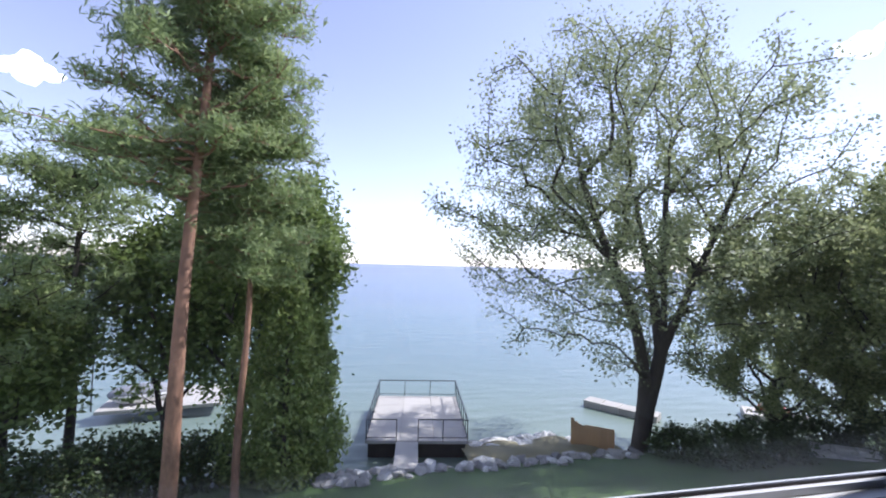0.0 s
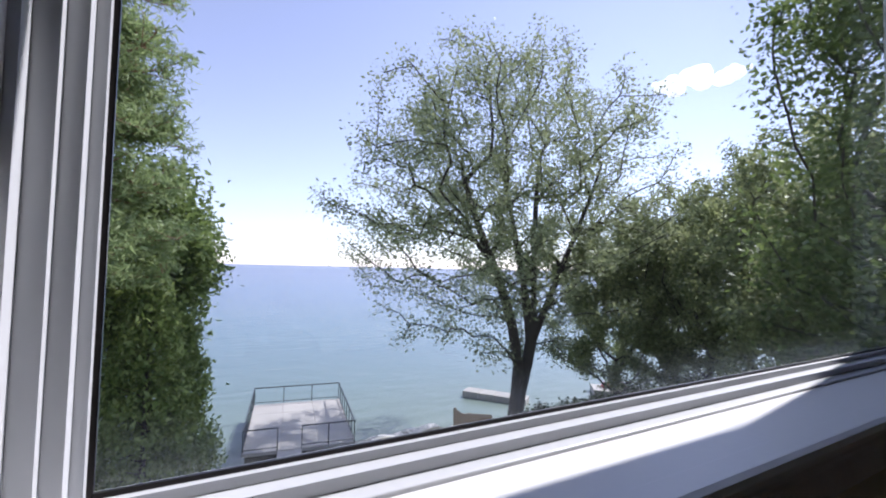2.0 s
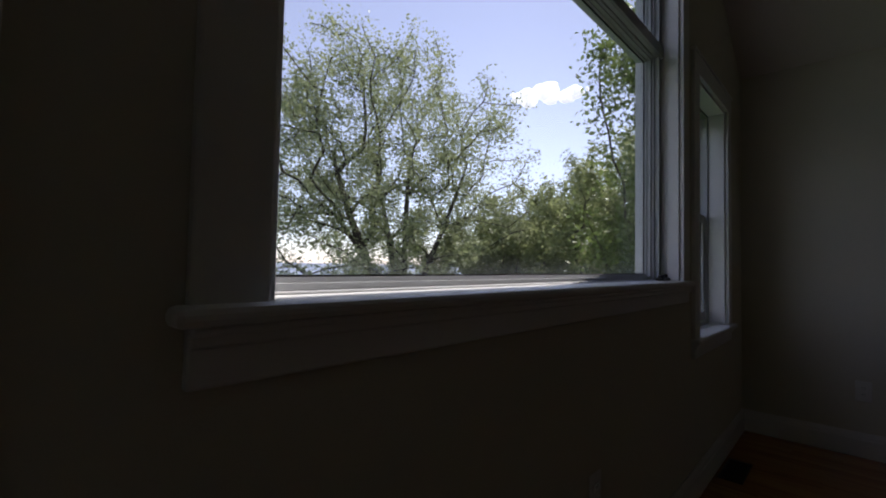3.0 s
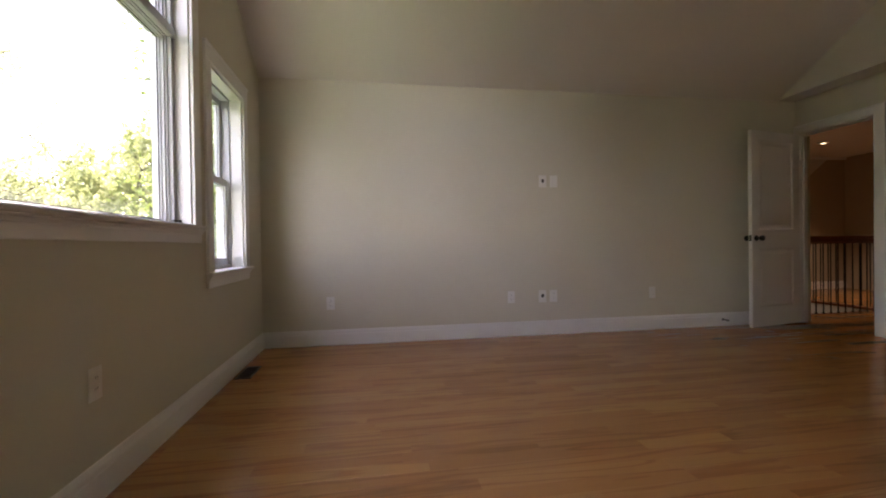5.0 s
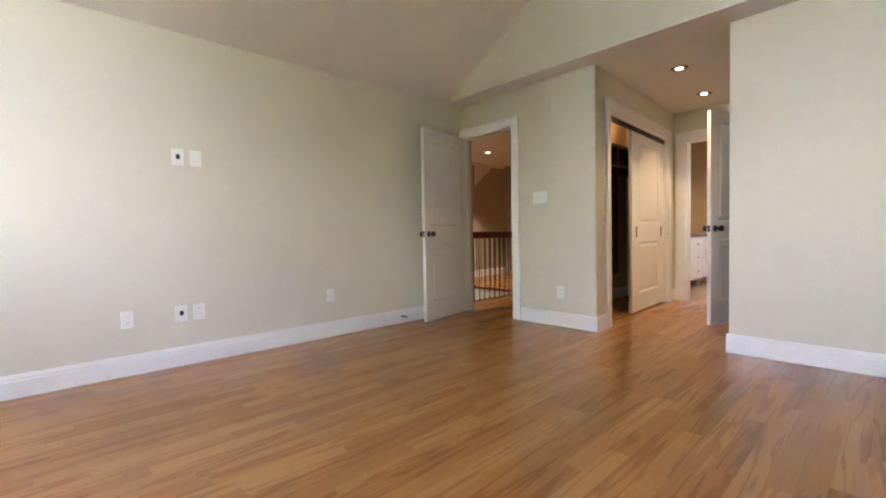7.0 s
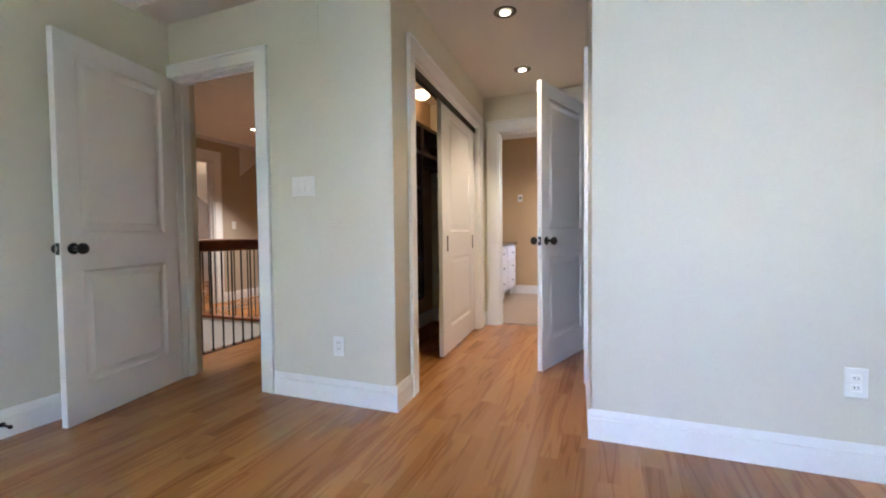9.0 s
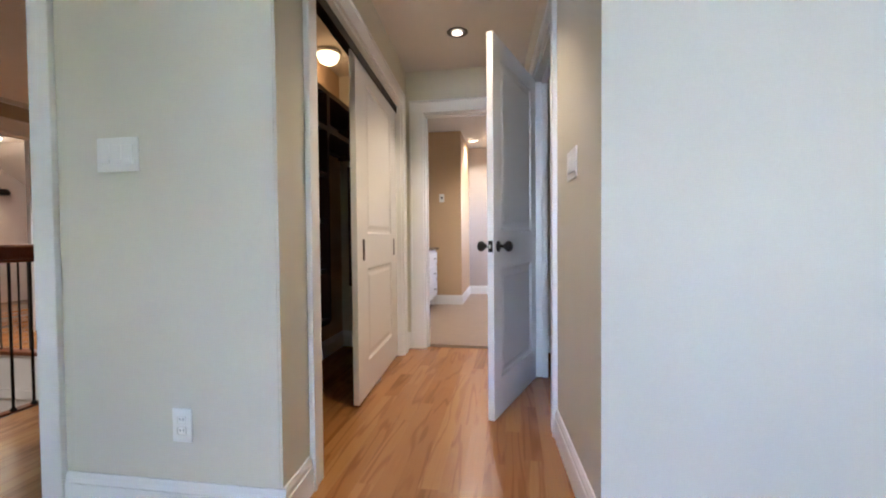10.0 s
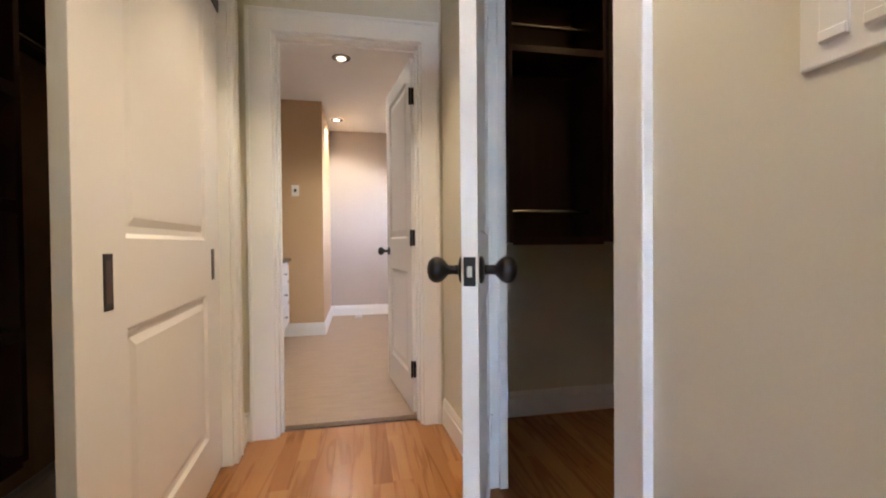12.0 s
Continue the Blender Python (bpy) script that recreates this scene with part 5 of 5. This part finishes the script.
plate(on_east(-2.75, 1.51), 0.078, 0.118, "white blank plate beside the high cable plate", "outlet", "blank")
plate(on_south(-1.095, 1.268), 0.165, 0.118, "white triple switch plate", "switch", "switch3")
plate(on_south(-1.32, 0.335), 0.075, 0.118, "white outlet plate low on the wall", "outlet", "outlet")
plate(pose(-3.68, YR, 0.378, 0, 0, 180), 0.075, 0.118, "white outlet plate low on the wall", "outlet", "outlet")
plate(pose(-2.31, 0, 0.42), 0.072, 0.118, "white outlet plate under the picture window", "outlet", "outlet")
plate(M_PW @ pose(0.412, 0, 1.254, 0, 0, 180), 0.172, 0.118, "white triple switch plate in the passage", "switch", "switch3")
plate(pose(-1.46, -10.385, 1.545, 0, 0, 180), 0.075, 0.118, "white thermostat with a grey screen", "thermostat", "cable")
plate(pose(HX1, -8.48, 1.15, 0, 0, -90), 0.075, 0.118, "white switch plate on the landing wall", "switch", "switch1")
vent = holder("wall_vent", on_south(-1.145, 2.2), "flush painted air return grille above the switch", "vent")
boxpart("frame", vent, M_WALL, -0.075, 0.075, -0.005, 0, -0.10, 0.10, 0.002)
for i in range(9):
    boxpart("slat", vent, M_WALL, -0.06, 0.06, -0.008, -0.005, -0.085 + 0.02 * i, -0.075 + 0.02 * i, 0.001)
fv = holder("floor_vent", pose(-0.76, -0.085, 0.0), "dark slotted floor register by the window wall", "floor vent")
boxpart("frame", fv, M_BLACK, -0.15, 0.15, -0.055, 0.055, 0.0, 0.005, 0.002)
for i in range(13):
    boxpart("slat", fv, M_BLACK, -0.13 + 0.0205 * i, -0.12 + 0.0205 * i, -0.042, 0.042, 0.0045, 0.0075)
ds = holder("door_stopper", pose(-0.016, -4.62, 0.07, 0, 0, -90), "small dark spring door stop on the baseboard", "door stop")
bm = bmesh.new()
tube(bm, (0, 0, 0), (0, -0.065, 0), 0.006, 0.006, 10)
lathe(bm, [(0.012, 0), (0.012, 0.006), (0.006, 0.009)], 12, pose(0, 0, 0, 90))
part("spring", bm, M_BLACK, ds)
bm = bmesh.new()
lathe(bm, [(0.009, 0.0), (0.010, 0.008), (0.008, 0.014)], 12, pose(0, -0.063, 0, 90))
part("tip", bm, M_BLACK, ds)

# ---- closet fittings ----
def closet_tower(m, w, h, d, shelves, label, rods=()):
    """Open shelving against a wall: x across, y into the room is -."""
    c = holder("closet_shelving", m, label, "shelving")
    for x in (0, w - 0.02):
        boxpart("side_panel", c, M_DARKWOOD, x, x + 0.02, -d, 0, 0, h, 0.001)
    boxpart("back_panel", c, M_DARKWOOD, 0.02, w - 0.02, -0.008, 0, 0.02, h)
    for z in shelves:
        boxpart("shelf", c, M_DARKWOOD, 0.02, w - 0.02, -d + 0.004, -0.008, z, z + 0.02, 0.001)
        boxpart("shelf_edge", c, M_DARKWOOD, 0.02, w - 0.02, -d, -d + 0.004, z - 0.012, z + 0.022, 0.001)
    for z in rods:
        bm = bmesh.new()
        tube(bm, (0.02, -d * 0.55, z), (w - 0.02, -d * 0.55, z), 0.0125, n=14)
        part("hanging_rod", bm, M_STEEL, c, "chrome hanging rod")
    return c


M_E = pose(-0.93, YD - 0.16, 0, 0, 0, -90)
closet_tower(M_E @ pose(0.02, 0, 0.42), 1.22, 1.53, 0.32, (0.0, 0.33, 0.66, 0.96, 1.27, 1.51), "dark espresso wall-hung closet shelving with open cubbies")
closet_tower(M_E @ pose(1.242, 0, 1.66), 0.94, 0.29, 0.32, (0.03, 0.27), "dark espresso closet shelf bay with a hanging rod", (-0.03,))
closet_tower(pose(-1.02, YE + 0.003, 0.55, 0, 0, 180), 0.34, 1.05, 0.05, (0.0, 1.03), "dark espresso panel hung on the closet end wall")
M_W = pose(PR1 - 0.26, YE, 0, 0, 0, 180)
closet_tower(M_W @ pose(0.0, 0, 0.98), 0.52, 1.36, 0.33, (0.0, 0.93, 1.33), "dark espresso wall-hung closet cabinet", (0.16, 1.12))
closet_tower(M_W @ pose(0.53, 0, 0.98), 0.90, 1.36, 0.33, (0.0, 0.93, 1.33), "dark espresso wall-hung closet bay with rod", (0.16, 1.12))

# ---- bathroom vanity ----
M_STONE = mat("grey_granite", (0.22, 0.21, 0.20), 0.2, var=0.3, scale=20, fine=160, bump=0.0)
van = holder("vanity", pose(BX1 - 0.003, -10.368, 0, 0, 0, -90), "white bathroom vanity with small drawers on turned feet", "vanity")
VL = 1.9
boxpart("body", van, M_TRIM, -VL, 0, -0.82, 0, 0.13, 0.80, 0.003)
for i in range(3):
    x = -VL + 0.03 + 0.63 * i
    for z0, z1 in ((0.60, 0.77), (0.38, 0.58), (0.16, 0.36)):
        dr = boxpart("drawer", van, M_TRIM, x, x + 0.58, -0.838, -0.82, z0, z1, 0.006)
        bm = bmesh.new()
        lathe(bm, [(0.006, 0), (0.007, 0.012), (0.014, 0.02), (0.010, 0.028)], 12, pose(x + 0.29, -0.838, (z0 + z1) / 2, 90))
        part("drawer_knob", bm, M_STEEL, dr, smooth=True)
for z0, z1 in ((0.60, 0.77), (0.38, 0.58), (0.16, 0.36)):
    boxpart("end_panel", van, M_TRIM, -VL - 0.012, -VL, -0.74, -0.10, z0, z1, 0.004)
for x in (-VL + 0.05, -0.62, -0.06):
    bm = bmesh.new()
    lathe(bm, [(0.022, 0.0), (0.030, 0.03), (0.022, 0.06), (0.036, 0.10), (0.036, 0.131)], 16, pose(x, -0.76, 0))
    part("foot", bm, M_TRIM, van, smooth=True)
top = holder("granite_worktop", pose(BX1 - 0.003, -10.368, 0.80, 0, 0, -90), "grey granite worktop with a low backsplash on the vanity", "countertop")
boxpart("slab", top, M_STONE, -VL - 0.02, 0, -0.86, 0, 0.0, 0.035, 0.006)
boxpart("backsplash", top, M_STONE, -VL, 0, -0.02, 0, 0.035, 0.13, 0.003)
# unseen window, added as a daylight source for the bathroom
added_win = holder("added_window", pose(0, 0, 0), "unseen white-framed window added to light the bathroom", "window", kind="structure")
bm = bmesh.new()
for y0, y1, z0, z1 in ((-11.3, -11.25, 1.2, 2.1), (-10.5, -10.45, 1.2, 2.1), (-11.25, -10.5, 1.2, 1.25), (-11.25, -10.5, 2.05, 2.1)):
    box(bm, BX0 - 0.10, BX0 + 0.012, y0, y1, z0, z1, 0.003)
part("window_frame", bm, M_VINYL, added_win)
bm = bmesh.new()
box(bm, BX0 - 0.06, BX0 - 0.056, -11.25, -10.5, 1.25, 2.05)
pn = part("pane", bm, M_GLASS, added_win)
pn.visible_shadow = False
# bright highlight on the bathroom floor, put in as a thin pale plate
bm = bmesh.new()
box(bm, -2.15, -2.05, BY0 + 0.03, BY0 + 0.28, 0.004, 0.010, 0.001)
box(bm, -2.14, -2.06, BY0 + 0.04, BY0 + 0.27, 0.009, 0.012)
solid("floor_highlight", bm, M_VINYL, "pale plate standing in for the highlight on the bathroom floor", "floor vent")

# ---- landing railing ----
rail = holder("stair_railing", pose(0.38, -5.0, 0), "cherry handrail with thin black iron balusters", "railing", group="stair railings")
RL = 2.37
bm = bmesh.new()
box(bm, -0.032, 0.032, -RL, 0.0, 0.865, 0.945, 0.014)
box(bm, -0.022, 0.022, -RL, 0.0, 0.85, 0.868, 0.003)
part("handrail", bm, M_CHERRY, rail, "polished cherry handrail")
for i in range(21):
    y = -0.09 - 0.107 * i
    bm = bmesh.new()
    tube(bm, (0, y, 0.0), (0, y, 0.855), 0.0075, n=8)
    lathe(bm, [(0.016, 0.0), (0.015, 0.012), (0.008, 0.022)], 10, pose(0, y, 0))
    part("baluster", bm, M_IRON, rail)
bm = bmesh.new()
box(bm, -0.05, 0.05, -RL - 0.10, -RL, 0.0, 1.02, 0.006)
box(bm, -0.06, 0.06, -RL - 0.11, -RL + 0.01, 1.02, 1.05, 0.008)
box(bm, -0.058, 0.058, -RL - 0.108, -RL + 0.008, 0.0, 0.16, 0.006)
part("newel_post", bm, M_CHERRY, rail, "square cherry newel post")
rail2 = holder("stair_railing", pose(0.43, SY0 - 0.05, 0), "cherry handrail with iron balusters across the stairwell", "railing", group="stair railings")
bm = bmesh.new()
box(bm, 0.0, 2.17, -0.032, 0.032, 0.865, 0.945, 0.014)
part("handrail", bm, M_CHERRY, rail2, "polished cherry handrail")
for i in range(20):
    bm = bmesh.new()
    tube(bm, (0.10 + 0.105 * i, 0, 0.0), (0.10 + 0.105 * i, 0, 0.87), 0.0075, n=8)
    part("baluster", bm, M_IRON, rail2)
bm = bmesh.new()
box(bm, SX0 - 0.03, SX1, SY0 - 0.10, SY0 + 0.025, -0.03, 0.003, 0.006)
box(bm, SX0 - 0.03, SX0 + 0.025, SY0, SY1, -0.03, 0.003, 0.006)
solid("trim", bm, M_CHERRY, "cherry nosing round the stairwell edge", "trim", "structure")
# sloping dormer cheek high on the landing wall
bm = bmesh.new()
prism(bm, [(-8.62, ZP), (-8.62, 1.92), (-9.25, ZP)], 0.02, Matrix(((0, 1, 0, HX1 - 0.021), (1, 0, 0, 0), (0, 0, 1, 0), (0, 0, 0, 1))))
solid("dormer_cheek", bm, M_CEIL, "pale sloping dormer cheek on the landing wall", "wall", "structure")
bm = bmesh.new()
box(bm, HX1 - 0.03, HX1, HY0, -4.42, ZP - 0.05, ZP, 0.006)
solid("trim", bm, M_TRIM, "white cornice on the landing", "trim", "structure")

# ---- eaves outside ----
M_SOFFIT = mat("grey_soffit", (0.45, 0.47, 0.50), 0.5, var=0.05, scale=2, fine=40, bump=0.05)
eave = holder("roof_eave", pose(0, 0, 0), "grey slatted soffit of the roof overhang", "roof eave", kind="structure")
for s in (1, -1):
    xe = 0.55 if s > 0 else W - 0.55
    for i in range(2):
        bm = bmesh.new()
        y0 = 0.195 + 0.035 * i
        ze = EAVE_Z + 0.02 - 0.55 * SLOPE
        prism(bm, [(xe, ze), (RIDGE_X, RIDGE_Z + 0.05), (RIDGE_X, RIDGE_Z + 0.08), (xe, ze + 0.03)], 0.031, pose(0, y0, 0))
        part("soffit_slat", bm, M_SOFFIT, eave)
    bm = bmesh.new()
    ze = EAVE_Z - 0.55 * SLOPE
    prism(bm, [(xe, ze - 0.02), (RIDGE_X, RIDGE_Z + 0.03), (RIDGE_X, RIDGE_Z + 0.24), (xe, ze + 0.2)], 0.02, pose(0, 0.265, 0))
    part("fascia", bm, M_SOFFIT, eave)
    bm = bmesh.new()
    prism(bm, [(xe, ze + 0.09), (RIDGE_X, RIDGE_Z + 0.16), (RIDGE_X, RIDGE_Z + 0.24), (xe, ze + 0.17)], 6.05, pose(0, -5.77, 0))
    part("roof", bm, M_SOFFIT, eave)
bm = bmesh.new()
box(bm, -4.5, 5.8, -11.75, -5.77, 2.56, 2.66)
box(bm, 0.16, 5.8, -5.77, -4.2, 2.56, 2.66)
solid("roof_flat", bm, M_SOFFIT, "plain roof over the back rooms", "roof", "structure")

# ---- oak floor, board by board ----
SUB = mat("sub_floor", (0.10, 0.05, 0.025), 0.8, var=0.1)
floor = holder("floor", pose(0, 0, 0), "polished red oak strip floor", "floor", kind="structure")
bm = bmesh.new()
box(bm, -4.42, -0.78, YE - 0.10, YD, -0.2, -0.008)
box(bm, W, 0, YD, 0, -0.2, -0.008)
box(bm, -0.78, SX0 - 0.02, HY0, YD, -0.2, -0.008)
box(bm, SX0 - 0.02, HX1 + 0.1, HY0, SY0 - 0.02, -0.2, -0.008)
box(bm, HX1 + 0.1, 5.6, -10.6, -5.7, -0.2, -0.008)
part("sub_floor", bm, SUB, floor)
BW = 0.083
rf = random.Random(9)
def board_mesh(length):
    w, c = BW / 2 - 0.0001, 0.0004
    vs = []
    for x, z in ((-w, -0.008), (w, -0.008), (w, -c), (w - c, 0), (-w + c, 0), (-w, -c)):
        vs += [(x, 0.0001, z), (x, length - 0.0001, z)]
    fs = [(2 * i, 2 * ((i + 1) % 6), 2 * ((i + 1) % 6) + 1, 2 * i + 1) for i in range(6)]
    fs += [(0, 2, 4, 6, 8, 10), (1, 3, 5, 7, 9, 11)]
    return vs, fs


LENGTHS = (0.42, 0.6, 0.78, 0.95, 1.15, 1.4)
BOARDS = {}
for L in LENGTHS:
    vs, fs = board_mesh(L)
    bm = bmesh.new()
    bv = [bm.verts.new(v) for v in vs]
    for f in fs:
        bm.faces.new([bv[i] for i in f])
    BOARDS[L] = mesh_of("board", bm, M_OAK)
rest_v, rest_f, count = [], [], 0


def lay(x, y0, y1):
    """One row of boards at x from y0 to y1."""
    global count
    y = y0
    first = True
    while y < y1 - 0.002:
        L = rf.choice(LENGTHS)
        if first:
            L *= rf.uniform(0.3, 1.0)
            first = False
        own = L in BOARDS and y + L <= y1 and -3.7 < x < -1.0 and -6.6 < y < -2.2 and count < 290
        L = min(L, y1 - y)
        if own:
            o = new("board", BOARDS[L])
            o.parent = floor
            o.location = (x, y, 0)
            count += 1
        else:
            vs, fs = board_mesh(L)
            b = len(rest_v)
            rest_v.extend((x + a, y + c, d) for a, c, d in vs)
            rest_f.extend(tuple(b + i for i in f) for f in fs)
        y += L


x = -0.0415
while x > W - BW:
    xc = x
    lo = YE - 0.06 if xc < -0.80 else HY0
    if xc < -4.40:
        lo = YD
    lay(xc, lo, -0.002)
    x -= BW
x = 0.0415
while x < SX0 - 0.03:
    lay(x, HY0, YD)
    x += BW
while x < 5.55:
    lay(x, HY0 if x < HX1 else -10.6, SY0 - 0.02 if x < HX1 + 0.05 else -5.75)
    x += BW
me = bpy.data.meshes.new("boards")
me.from_pydata(rest_v, [], rest_f)
me.materials.append(M_OAK)
o = tagged(new("boards", me), kind="stuff")
o.parent = floor
